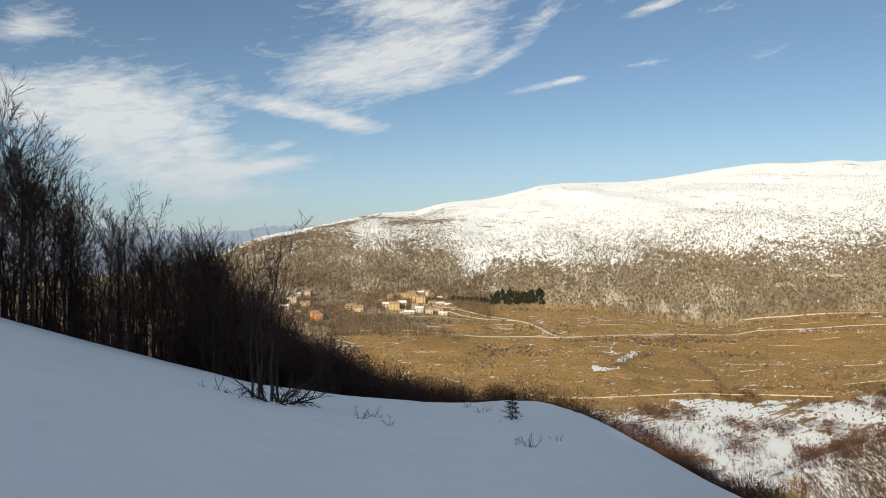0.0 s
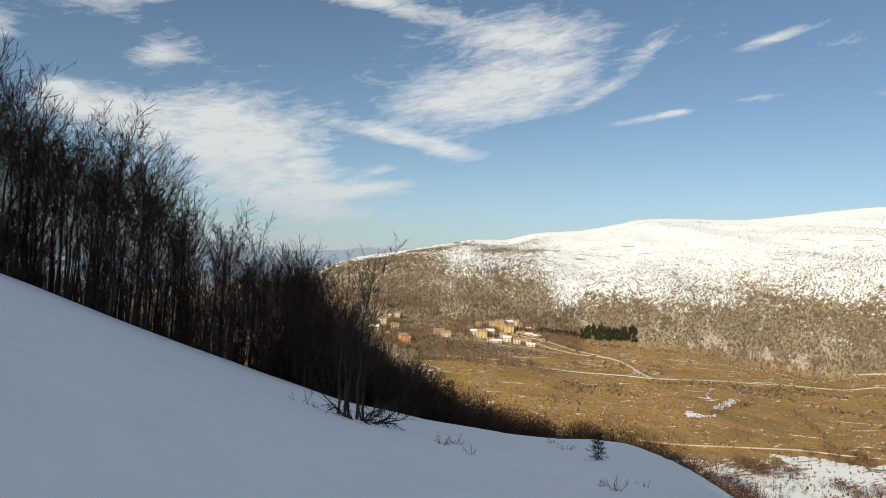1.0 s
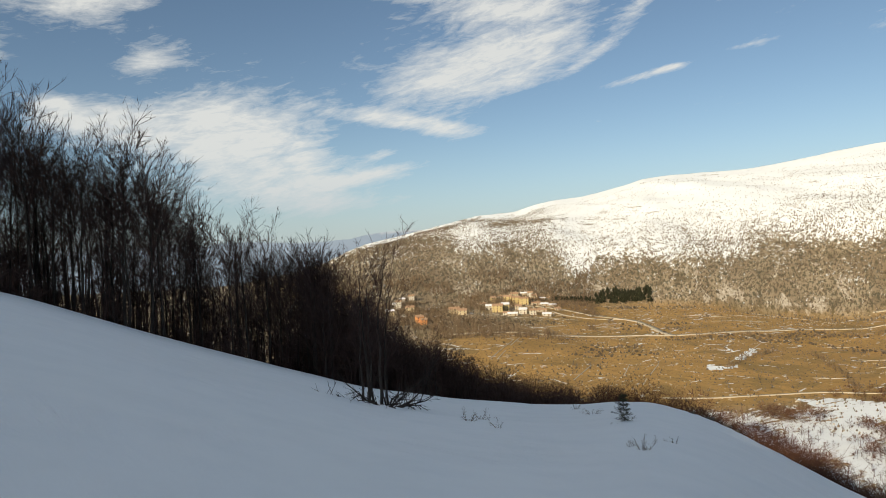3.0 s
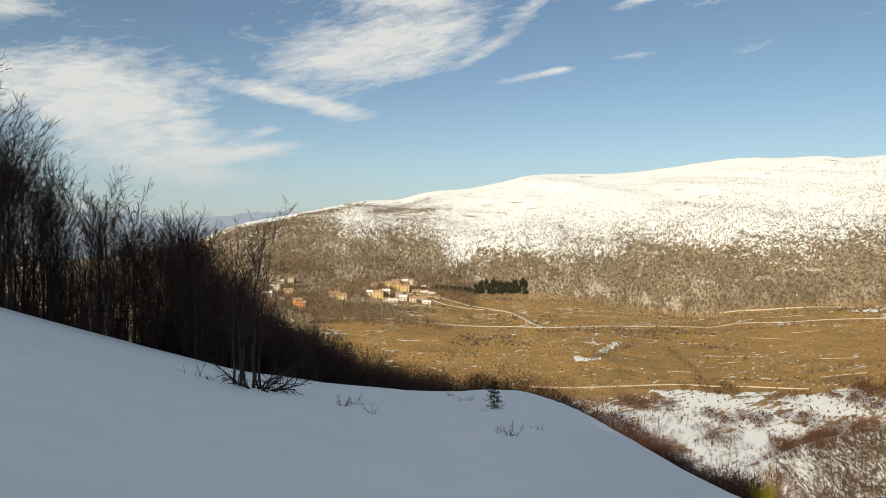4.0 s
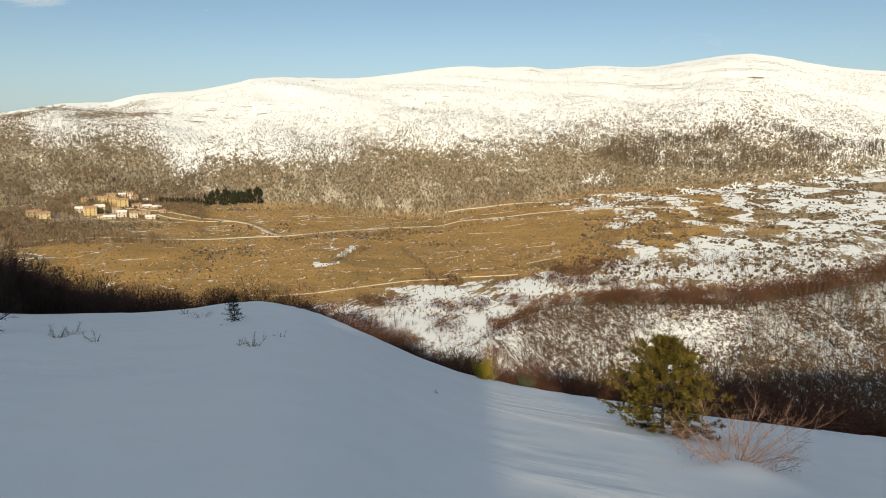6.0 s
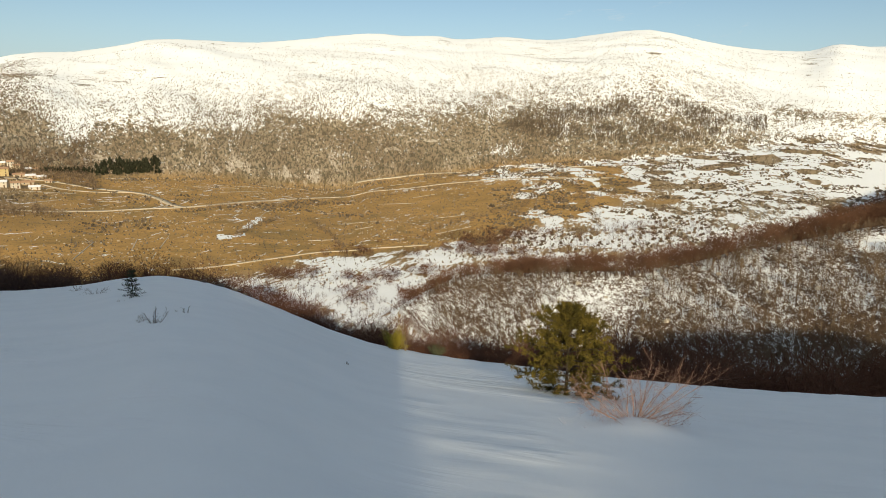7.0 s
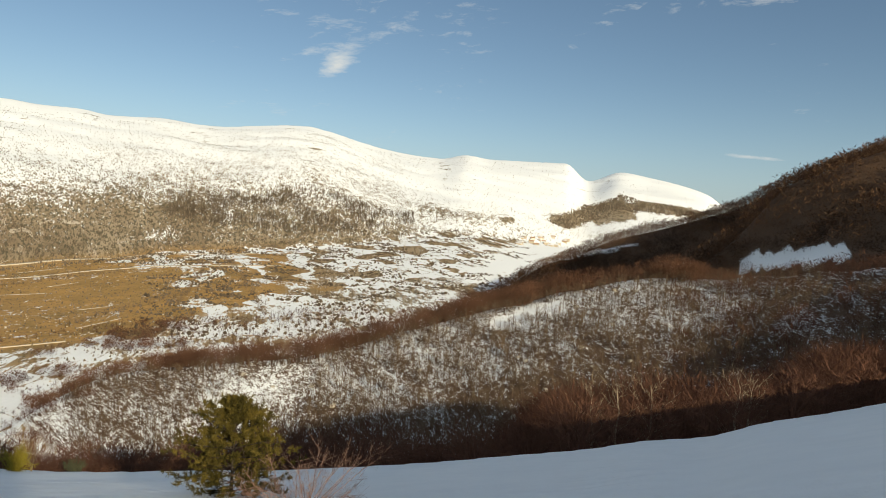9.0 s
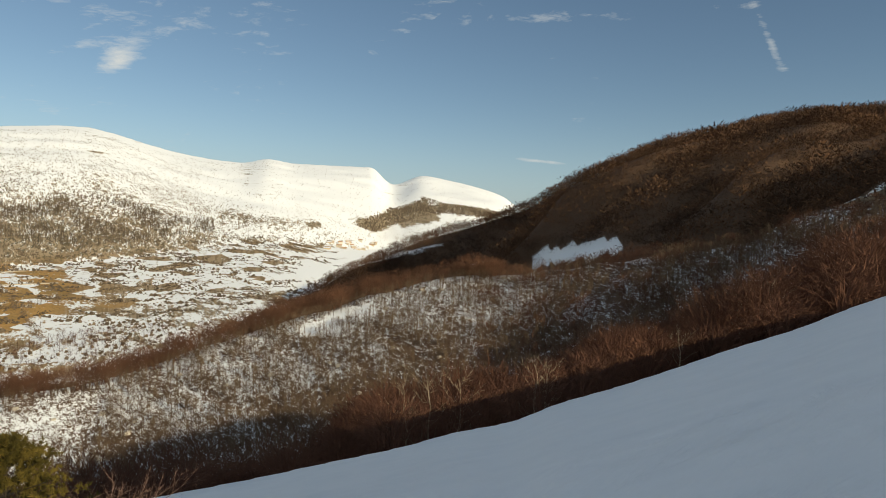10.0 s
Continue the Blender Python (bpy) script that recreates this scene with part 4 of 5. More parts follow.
# ---- scrub ----
def clumps(name, label, az, r, size, material, seed, tall=0.7, category="bushes", tiny=False):
    """Low bushes: ragged rings from a foot over a wide waist to a blunt top; tiny ones are mere pointed tufts."""
    rs = np.random.RandomState(seed)
    p = at(az, r)
    n, k = len(p), 3
    s = size * (0.5 + 0.9 * rs.rand(n))
    turn = (np.arange(k) / k * 2 * math.pi)[None] + rs.rand(n)[:, None] * 6

    def ring(wide, low, high, twist):
        out = np.stack([np.cos(turn + twist), np.sin(turn + twist), np.zeros_like(turn)], -1) * (s[:, None] * wide * (0.7 + 0.6 * rs.rand(n, k)))[..., None]
        out[..., 2] = s[:, None] * (low + (high - low) * rs.rand(n, k))
        return out

    j = np.arange(k)
    j2 = (j + 1) % k
    if tiny:
        verts = np.concatenate([ring(0.5, -0.3, -0.1, 0), ring(0.12, tall * 0.8, tall * 1.1, 0)[:, :1]], 1)
        tri = np.stack([j, j2, j * 0 + 3], -1)
    else:
        verts = np.concatenate([ring(0.36, -0.3, -0.2, 0), ring(0.55, tall * 0.25, tall * 0.6, 0.5), ring(0.30, tall * 0.75, tall * 1.1, 1.0)], 1)
        side = np.concatenate([np.stack([j, j2, j2 + k], -1), np.stack([j, j2 + k, j + k], -1)])
        tri = np.concatenate([side, side + k, [[6, 7, 8]]])
    m = verts.shape[1]
    faces = (np.arange(n)[:, None, None] * m + tri[None]).reshape(-1, 3)
    return tagged(new(name, mesh_of(name, (verts + p[:, None]).reshape(-1, 3), faces, material, smooth=False)), label, category, kind="stuff")


def build_scrub():
    rs = np.random.RandomState(50)
    # on the mountain: thick below the snow line, thinning out above it
    az, r = scatter(190000, 22, -80, lambda a: foot_far(a) - 30, lambda a: crest_far(a) * 0.93, 51)
    up = np.degrees(np.arctan2(land(az, r), r)) - snow_line(az)
    x, y = -np.sin(np.radians(az)) * r, np.cos(np.radians(az)) * r
    odds = np.interp(up, [-5, -2, -0.5, 0.6, 1.6, 3.0, 4.5], [0.32, 0.42, 0.52, 0.56, 0.50, 0.30, 0.10]) * (1 + 1.1 * grain(x, y, 120, 4, shift=30)) * (1 - 0.6 * step(-52, -66, az))
    keep = rs.rand(len(az)) < odds
    clumps("mountain_scrub", "dark scrub dotted over a snowy mountainside", az[keep], r[keep], np.interp(up[keep], [-0.5, 1.2, 3.0], [2.2, 1.7, 1.4]), SCRUB, 52, tall=1.0, tiny=True)
    # in the fields
    az, r = scatter(16000, 14, -64, lambda a: a * 0 + 330, lambda a: foot_far(a), 53)
    x, y = -np.sin(np.radians(az)) * r, np.cos(np.radians(az)) * r
    keep = grain(x, y, 60, 4, shift=31) > 0.26 - 0.26 * step(-44, -56, az) - 0.35 * step(2, 10, az)
    clumps("field_bushes", "brown bushes scattered over dry fields", az[keep], r[keep], 1.9, SCRUB, 54)
    az, r = scatter(9000, 12, -42, lambda a: a * 0 + 330, lambda a: foot_far(a), 71)
    clumps("field_tufts", "small dark bushes dotted over dry grass", az, r, 1.1 + 0.5 * (rs.rand(len(az)) > 0.8), SCRUB, 72, tall=0.9, tiny=True)
    az, r = scatter(5200, 10, -52, lambda a: a * 0 + 330, lambda a: foot_far(a) + 25, 73)
    x, y = -np.sin(np.radians(az)) * r, np.cos(np.radians(az)) * r
    keep = grain(x, y, 55, 4, shift=74) > 0.0
    clumps("field_stones", "pale stones scattered over dry fields", az[keep], r[keep], 0.95, STONE, 75, tall=0.5, category="stones")
    # hedges on old terraces to the east
    lines = []
    for _ in range(330):
        a0 = -36 - 31 * rs.rand()
        r0 = 520 + (float(foot_far(a0)) + 60 - 520) * rs.rand()
        long = 5 + 24 * rs.rand() ** 2
        m = int(long / 1.1)
        t = np.linspace(-0.5, 0.5, m)
        lines.append(np.stack([a0 + np.degrees(t * long / r0), r0 + t * long * rs.normal(0.1, 0.8) + rs.normal(0, 2.6, m)], -1))
    lines = np.concatenate(lines)
    clumps("terrace_hedges", "brown hedges along snowy field terraces", lines[:, 0], lines[:, 1], 1.1 + 2.0 * rs.rand(len(lines)) ** 3, SCRUB, 60, tall=0.7, category="hedges")
    # by the stream and in the snow of the valley bottom
    az, r = scatter(9000, -8, -66, lambda a: a * 0 + 215, lambda a: a * 0 + 520, 55)
    el = np.degrees(np.arctan2(land(az, r), r))
    x, y = -np.sin(np.radians(az)) * r, np.cos(np.radians(az)) * r
    keep = (el < valley_snow(az) + 1.0) & (grain(x, y, 42, 4, shift=33) > -0.06)
    far_wood("valley_thicket", "brown leafless thicket in the snowy valley bottom", az[keep], r[keep], 2.6, RUSSET, 56, branches=12, spread=0.7, base=0.02, thick=1.6)
    az, r = scatter(2300, -9, -48, lambda a: a * 0 + 240, lambda a: a * 0 + 480, 82)
    el = np.degrees(np.arctan2(land(az, r), r))
    x, y = -np.sin(np.radians(az)) * r, np.cos(np.radians(az)) * r
    clump = np.exp(-(((az + 25.4) / 2.2) ** 2 + ((el + 14.0) / 0.6) ** 2)) + np.exp(-(((az + 23.8) / 1.6) ** 2 + ((el + 15.4) / 0.6) ** 2)) + np.exp(-(((az + 29.5) / 2.0) ** 2 + ((el + 13.2) / 0.5) ** 2)) + np.exp(-(((az + 28.7) / 0.9) ** 2 + ((el + 15.5) / 0.5) ** 2)) + np.exp(-(((az + 19) / 3) ** 2 + ((el + 13.4) / 0.4) ** 2))
    keep = (el < valley_snow(az) + 0.3) & ((grain(x, y, 30, 3, shift=83) > 0.32) | (clump > 0.4))
    brush_wood("valley_bushes", "rounded russet leafless bushes in the snowy valley bottom", az[keep], r[keep], 4.0, 84, 0.0, 8, 230, 3.7, material=RIDGE_TWIG, category="bushes", reach=1.0, shell=True, even=1.0, wide=0.6)
    # trees round the villages and along the stream
    az, r = scatter(4600, 18, -4, lambda a: a * 0 + 560, lambda a: a * 0 + 960, 57)
    x, y = -np.sin(np.radians(az)) * r, np.cos(np.radians(az)) * r
    keep = grain(x, y, 60, 3, shift=34) > -0.12 + 0.25 * step(5, -3, az)
    far_wood("village_trees", "bare brown trees round the village", az[keep], r[keep], 6.0, GREY_WOOD, 58, branches=14, spread=0.7, base=0.05, thick=2.2)
    hedge = np.concatenate([np.stack([np.linspace(a0, a1, m) + rs.normal(0, 0.15, m), np.linspace(r0, r1, m) + rs.normal(0, 5, m)], -1)
                            for a0, a1, r0, r1, m in ((-12, -34, 600, 700, 160), (-41, -45, 820, 480, 110), (-30, -46, 470, 640, 120), (-20, -23, 560, 420, 50), (-14, -18, 470, 560, 50), (-46, -62, 640, 1300, 160), (-38, -40, 500, 700, 50))])
    far_wood("hedgerows", "leafless hedgerows between dry fields", hedge[:, 0], hedge[:, 1], 4.0, GREY_WOOD, 59, "hedges", branches=14, spread=0.7, base=0.05, thick=2.0)


build_scrub()


def build_stand():
    az, r = scatter(9000, -37, -57, lambda a: foot_far(a) - 20, lambda a: foot_far(a) + 480, 67)
    el = np.degrees(np.arctan2(land(az, r), r))
    x, y = -np.sin(np.radians(az)) * r, np.cos(np.radians(az)) * r
    top = np.interp(az, [-57, -54, -50, -46, -42, -38], [0.2, 0.6, 1.5, 1.7, 1.2, 0.7]) + 0.5 * grain(x, y, 60, 3, shift=68)
    low = np.interp(az, [-57, -54, -50, -44, -40, -37], [-0.6, -1.0, -1.9, -2.3, -1.6, -1.0])
    keep = (el < top) & (el > low) & (grain(x, y, 45, 4, shift=69) > -0.12)
    far_wood("mountain_woods", "dark leafless woods standing in snow under the mountain", az[keep], r[keep], 8.0, SCRUB, 70, branches=10, thick=2.2, spread=0.35, base=0.3)
    # bush on the flank of the far peak
    az, r = scatter(26000, -66.5, -81, lambda a: a * 0 + 1500, lambda a: a * 0 + 2850, 79)
    el = np.degrees(np.arctan2(land(az, r), r))
    x, y = -np.sin(np.radians(az)) * r, np.cos(np.radians(az)) * r
    mid = np.interp(az, [-81, -77, -74.2, -71, -67.8], [1.7, 1.95, 2.2, 1.0, -0.4])
    wide = np.interp(az, [-81, -77, -74.2, -71, -67.8, -66.5], [0.1, 0.4, 0.75, 0.75, 0.5, 0.1])
    keep = np.abs(el - mid + 0.3 * grain(x, y, 60, 3, shift=80)) < wide
    clumps("peak_scrub", "grey-brown bush on the flank of a far snowy peak", az[keep], r[keep], 4.0, SCRUB, 81, tall=1.0, tiny=True)


build_stand()


# ---- roads and walls of the valley ----
def strip(name, stops, width, lift, material, label, category, kind):
    """A ribbon with a little thickness, laid over the ground along stops of (azimuth, distance)."""
    p = at([s[0] for s in stops], [s[1] for s in stops])[:, :2]
    # smooth and resample
    t = np.concatenate([[0], np.cumsum(np.linalg.norm(np.diff(p, axis=0), axis=1))])
    u = np.linspace(0, t[-1], max(int(t[-1] / 5), 4))
    line = np.stack([np.interp(u, t, p[:, 0]), np.interp(u, t, p[:, 1])], -1)
    for _ in range(6):
        line[1:-1] = 0.25 * line[:-2] + 0.5 * line[1:-1] + 0.25 * line[2:]
    d = np.gradient(line, axis=0)
    d /= np.linalg.norm(d, axis=1, keepdims=True) + 1e-9
    side = np.stack([-d[:, 1], d[:, 0]], -1)
    rows = []
    for off, up in ((-0.5, -0.8), (-0.5, lift), (0.5, lift), (0.5, -0.8)):
        q = line + side * off * width
        a, r = polar(q[:, 0], q[:, 1])
        rows.append(np.stack([q[:, 0], q[:, 1], land(a, r) + EYE + up], -1))
    k = len(line)
    i = np.arange(k - 1)
    faces = np.concatenate([np.stack([i + j * k, i + 1 + j * k, i + 1 + (j + 1) * k, i + (j + 1) * k], -1) for j in range(3)])
    return tagged(new(name, mesh_of(name, np.concatenate(rows), faces, material)), label, category, kind=kind)


ROAD = plain("pale_gravel_road", (0.44, 0.37, 0.26), (0.60, 0.52, 0.40), 0.15)
LANE = [(2.6, -4.75), (1.1, -4.8), (-0.7, -5.07), (-3.0, -5.57), (-5.2, -5.92), (-7.5, -6.31), (-8.6, -6.8), (-9.1, -7.2), (-10.3, -7.48)]
VALLEY_ROAD = [(9.0, -7.0), (5.0, -6.9), (0.9, -7.16), (-0.7, -7.39), (-3.4, -7.45), (-6.6, -7.44), (-10.2, -7.48), (-13.2, -7.26), (-16.5, -7.05), (-20.9, -6.85), (-24.3, -6.55), (-28.0, -6.1), (-32.4, -5.5), (-36.9, -5.09), (-41.3, -4.87), (-46, -4.7)]
UPPER_TRACK = [(-24.0, -5.6), (-25.7, -5.33), (-28.4, -5.0), (-32.4, -4.64), (-36.8, -4.1), (-39.9, -4.0), (-44, -3.8)]
LOW_TRACK = [(-9, -12.4), (-12.0, -12.4), (-16.6, -11.93), (-21.1, -11.4), (-25.7, -11.17), (-30.3, -10.87)]
TERRACE_LANE = [(-0.5, -5.35), (-1.6, -5.75), (-3.5, -6.0), (-5.0, -6.05), (-6.6, -6.15)]
for stops, width, label, category in ((LANE, 5.5, "pale winding road leading down from the village", "road"), (VALLEY_ROAD, 4.4, "pale road running along the valley side", "road"), (UPPER_TRACK, 3.0, "narrow pale track under the mountain", "track"),
                                      (LOW_TRACK, 1.6, "narrow pale track by the valley bottom", "track"), (TERRACE_LANE, 3.0, "pale lane below the village", "track")):
    strip("road", [(a, find(a, e)) for a, e in stops], width, 0.5, ROAD, label, category, "structure")
WALLS = [((-8.9, 477), (-8.2, 440)), ((-7.9, 428), (-7.6, 410)), ((2.4, 565), (3.2, 530)), ((3.6, 512), (4.4, 480)), ((-6.6, 475), (-6.1, 436)), ((-16.6, 592), (-15.2, 517), (-14.2, 490)), ((-3.5, 470), (-2.0, 420)),
         ((-24, 500), (-25.5, 503)), ((-31, 524), (-33, 531)), ((-20, 455), (-22, 459)), ((-37.5, 640), (-37.2, 580)), ((-39.3, 660), (-38.8, 600)), ((-29, 640), (-31, 650)), ((-4, 660), (-6, 658)), ((-14, 760), (-17, 772)), ((-48, 620), (-50, 646))]
WALLS += [[(a, find(a, e)) for a, e in line] for line in (((2.9, -5.75), (1.2, -5.85), (-0.4, -5.85)), ((0.9, -5.75), (-0.8, -5.95), (-2.6, -6.1)), ((4.6, -5.35), (3.2, -5.65)), ((-0.3, -5.6), (-1.8, -5.75)), ((6.3, -5.6), (5.5, -5.75)), ((9.4, -5.6), (8.6, -5.7)), ((9.0, -6.1), (8.0, -6.5)),
                                                          ((5.0, -9.2), (4.3, -8.6), (3.0, -7.7)), ((-1.6, -6.5), (0.2, -6.6)), ((-4.6, -5.0), (-8.0, -5.1)), ((-11, -5.8), (-14.5, -6.0)), ((-13, -6.3), (-17, -6.35)), ((-16, -5.7), (-20, -6.2)), ((-24.5, -5.9), (-26.5, -4.9)), ((-27, -5.8), (-30, -5.4)), ((-31, -9.9), (-34, -9.2)), ((-23, -9.0), (-26, -8.9)), ((-26, -7.4), (-29, -7.3)), ((-21, -8.2), (-23, -8.1)))]
for stops in WALLS:
    tagged(strip("field_wall", stops, 0.42, 0.3, STONE, "pale dry-stone field wall with snow along it", "wall", "thing"), group="field walls")


# ---- villages ----
def box(bm, size, mid, turn=0.0):
    made = bmesh.ops.create_cube(bm, size=1.0, matrix=Matrix.Translation(mid) @ Matrix.Rotation(turn, 4, "Z") @ Matrix.Diagonal((*size, 1)))
    return made["verts"]


def done(name, bm, material, bevel=0.0):
    if bevel:
        bmesh.ops.bevel(bm, geom=bm.edges[:], offset=bevel, segments=1, affect="EDGES")
    me = bpy.data.meshes.new(name)
    bm.to_mesh(me)
    bm.free()
    me.materials.append(material)
    return me


PLASTER = {"yellow": plain("yellow_plaster", (0.46, 0.35, 0.16), (0.58, 0.46, 0.24), 0.5), "white": plain("white_plaster", (0.50, 0.45, 0.37), (0.64, 0.59, 0.50), 0.5),
           "orange": plain("orange_plaster", (0.58, 0.25, 0.09), (0.68, 0.32, 0.14), 0.5), "cream": plain("cream_plaster", (0.50, 0.40, 0.25), (0.62, 0.52, 0.36), 0.5), "stone": plain("house_stone", (0.36, 0.30, 0.22), (0.52, 0.45, 0.34), 0.8)}
DARK_STONE = plain("dark_stone", (0.07, 0.06, 0.05), (0.15, 0.125, 0.10), 1.5)
TILES = plain("clay_roof_tiles", (0.33, 0.20, 0.12), (0.50, 0.33, 0.21), 1.2)
SNOWY = plain("snowy_roof", (0.72, 0.73, 0.76), (0.86, 0.86, 0.88), 0.6)
GLASS = plain("dark_window_glass", (0.03, 0.035, 0.045), (0.06, 0.065, 0.075), 0.8, 0.2)
DOOR = plain("brown_door_wood", (0.12, 0.07, 0.04), (0.2, 0.12, 0.07), 1.5)


def house(az, el, wide, deep, storeys, wall, roof, turn, label, windows=True):
    """A house with its long side turned to the valley: walls, eaved gable roof, chimney, windows and a door."""
    root = new("house")
    r = find(az, el)
    high = storeys * 2.35
    p = spot(az, r)
    low = min(spot(az + da, r + dr).z for da, dr in ((0, -deep / 2), (0, deep / 2)))
    root.matrix_basis = Matrix.Translation((p.x, p.y, low)) @ pose(0, 0, 0, 0, 0, az + turn)
    bm = bmesh.new()
    box(bm, (wide, deep, high + 4.0), (0, 0, high / 2 - 2.0))
    part("wall", done("wall", bm, PLASTER[wall]), root)
    bm = bmesh.new()
    rise, w, d = deep * 0.22, wide / 2 + 0.5, deep / 2 + 0.5
    for sx in (-1, 1):
        a = [bm.verts.new((x, sx * y, z)) for x, y, z in ((-w, d, high - 0.15), (w, d, high - 0.15), (w, 0, high + rise), (-w, 0, high + rise))]
        b = [bm.verts.new((v.co.x, v.co.y, v.co.z + 0.28)) for v in a]
        for i in range(4):
            bm.faces.new((a[i], a[(i + 1) % 4], b[(i + 1) % 4], b[i]))
        bm.faces.new(a[::-1])
        bm.faces.new(b)
    for sx in (-1, 1):
        bm.faces.new([bm.verts.new(c) for c in ((sx * wide / 2, -deep / 2, high), (sx * wide / 2, deep / 2, high), (sx * wide / 2, 0, high + rise))])
    bmesh.ops.recalc_face_normals(bm, faces=bm.faces[:])
    top = part("roof", done("roof", bm, TILES if roof == "tiles" else SNOWY), root)
    bm = bmesh.new()
    box(bm, (0.7, 0.7, 1.6), (wide * 0.22, deep * 0.12, high + rise * 0.8 + 0.5))
    part("chimney", done("chimney", bm, PLASTER["cream"]), top)
    if windows:
        bm = bmesh.new()
        box(bm, (0.8, 0.12, 1.15), (0, 0, 0))
        pane = done("window", bm, GLASS)
        n = max(int(wide / 3.6), 2)
        for level in range(storeys):
            for k in range(n):
                x = (k + 0.5) / n * wide - wide / 2
                if level == 0 and k == n // 2:
                    continue
                ob = part("window", pane, root)
                ob.location = (x, -deep / 2 - 0.03, level * 2.45 + 1.4)
        bm = bmesh.new()
        box(bm, (1.2, 0.12, 2.1), ((n // 2 + 0.5) / n * wide - wide / 2, -deep / 2 - 0.04, 1.05))
        part("door", done("door", bm, DOOR), root)
    return tagged(root, label, "house", "village houses")


COLOURS = {"yellow": "yellow plastered", "white": "white plastered", "orange": "bright orange", "cream": "cream plastered", "stone": "grey-brown stone"}
for az, el, wide, deep, storeys, wall, roof, turn in (
        (13.4, -5.1, 9, 8, 2, "cream", "snow", 5), (12.6, -4.65, 6, 6, 4, "white", "tiles", -8), (12.3, -4.05, 6, 6, 2, "white", "snow", 12), (11.5, -4.0, 7, 7, 3, "white", "tiles", 0), (11.7, -4.85, 10, 8, 2, "cream", "tiles", 6), (12.9, -4.5, 5, 6, 2, "white", "snow", -15),
        (10.9, -5.95, 7, 8, 3, "orange", "tiles", 14), (10.5, -6.0, 6, 7, 2, "orange", "tiles", -6), (7.95, -5.15, 9, 8, 2, "cream", "tiles", -4), (7.2, -5.3, 9, 8, 2, "cream", "tiles", 3), (7.6, -5.1, 5, 6, 2, "stone", "tiles", 3),
        (4.85, -5.0, 8, 7, 2, "white", "snow", -6), (4.15, -5.2, 11, 8, 3, "yellow", "tiles", -5), (3.5, -5.1, 8, 8, 3, "yellow", "snow", 4), (4.5, -4.3, 6, 6, 2, "yellow", "tiles", 10), (3.25, -4.4, 9, 7, 3, "yellow", "tiles", -8), (2.55, -4.5, 9, 7, 3, "yellow", "tiles", 3), (1.9, -4.6, 10, 7, 3, "yellow", "tiles", 6),
        (2.7, -4.0, 9, 7, 2, "cream", "tiles", 2), (1.9, -3.98, 7, 6, 2, "cream", "snow", -3), (1.35, -4.1, 6, 6, 3, "white", "tiles", -5), (0.9, -4.7, 10, 6, 1, "stone", "tiles", -4), (0.2, -4.8, 9, 6, 1, "stone", "snow", 2), (2.0, -5.4, 8, 7, 2, "white", "snow", -6), (1.2, -5.5, 7, 6, 2, "white", "tiles", 8), (0.4, -5.3, 10, 6, 1, "stone", "tiles", -3),
        (0.0, -5.65, 9, 6, 1, "white", "snow", -5), (-0.5, -4.9, 8, 6, 1, "stone", "snow", 6), (2.9, -5.55, 10, 6, 1, "stone", "snow", 3), (1.0, -4.2, 6, 6, 2, "cream", "tiles", 4), (0.3, -4.3, 6, 5, 1, "stone", "snow", -12), (3.4, -5.45, 7, 6, 1, "white", "tiles", -12), (3.9, -4.0, 5, 5, 1, "stone", "tiles", 20), (-0.2, -4.3, 5, 5, 1, "stone", "tiles", -20),
        (5.4, -4.6, 6, 5, 1, "stone", "tiles", 14), (2.4, -5.1, 7, 6, 2, "stone", "tiles", 0), (-0.9, -5.2, 6, 5, 1, "stone", "tiles", 4)):
    house(az, el, wide, deep, storeys, wall, roof, turn, f"{COLOURS[wall]} {'low' if storeys == 1 else f'{storeys}-storey'} house with a {'clay-tiled' if roof == 'tiles' else 'snow-covered'} roof")
rs = np.random.RandomState(77)
for k in range(22):
    az, el = -66.0 - 4.2 * rs.rand(), -1.75 + 0.75 * rs.rand()
    house(az, el, 6 + 4 * rs.rand(), 6, 1 + k % 2, ("cream", "stone", "stone", "white")[k % 4], "snow" if k % 3 else "tiles", rs.normal(0, 20), "small far-off village house on a snowy knoll", windows=False)



# ---- needles and leaves ----
NEEDLE = bark_material("olive_pine_needles", (0.054, 0.046, 0.012), (0.185, 0.138, 0.030), 2.0)
DARK_NEEDLE = bark_material("dark_green_needles", (0.045, 0.047, 0.028), (0.088, 0.090, 0.052), 1.0)
BROOM = bark_material("yellow_green_broom", (0.19, 0.16, 0.022), (0.33, 0.265, 0.045), 3.0)
RED_TWIG = bark_material("reddish_twigs", (0.22, 0.132, 0.098), (0.36, 0.225, 0.172), 4.0)
PALE_BARK = bark_material("pale_bark", (0.29, 0.23, 0.155), (0.46, 0.38, 0.27), 3.0)
DRY_STEM = bark_material("dry_stem", (0.12, 0.09, 0.06), (0.22, 0.17, 0.11), 4.0)


def tufts(rs, points, ways, long, thick, each, spread=0.75):
    """Brushes of needles at the points, opening along their ways."""
    a = np.repeat(points, each, 0)
    d = np.repeat(ways, each, 0) + rs.normal(0, spread, (len(points) * each, 3))
    d /= np.linalg.norm(d, axis=1, keepdims=True)
    b = a + d * long * (0.6 + 0.6 * rs.rand(len(a), 1))
    return ribbons(a, b, thick, thick * 0.35, rs)


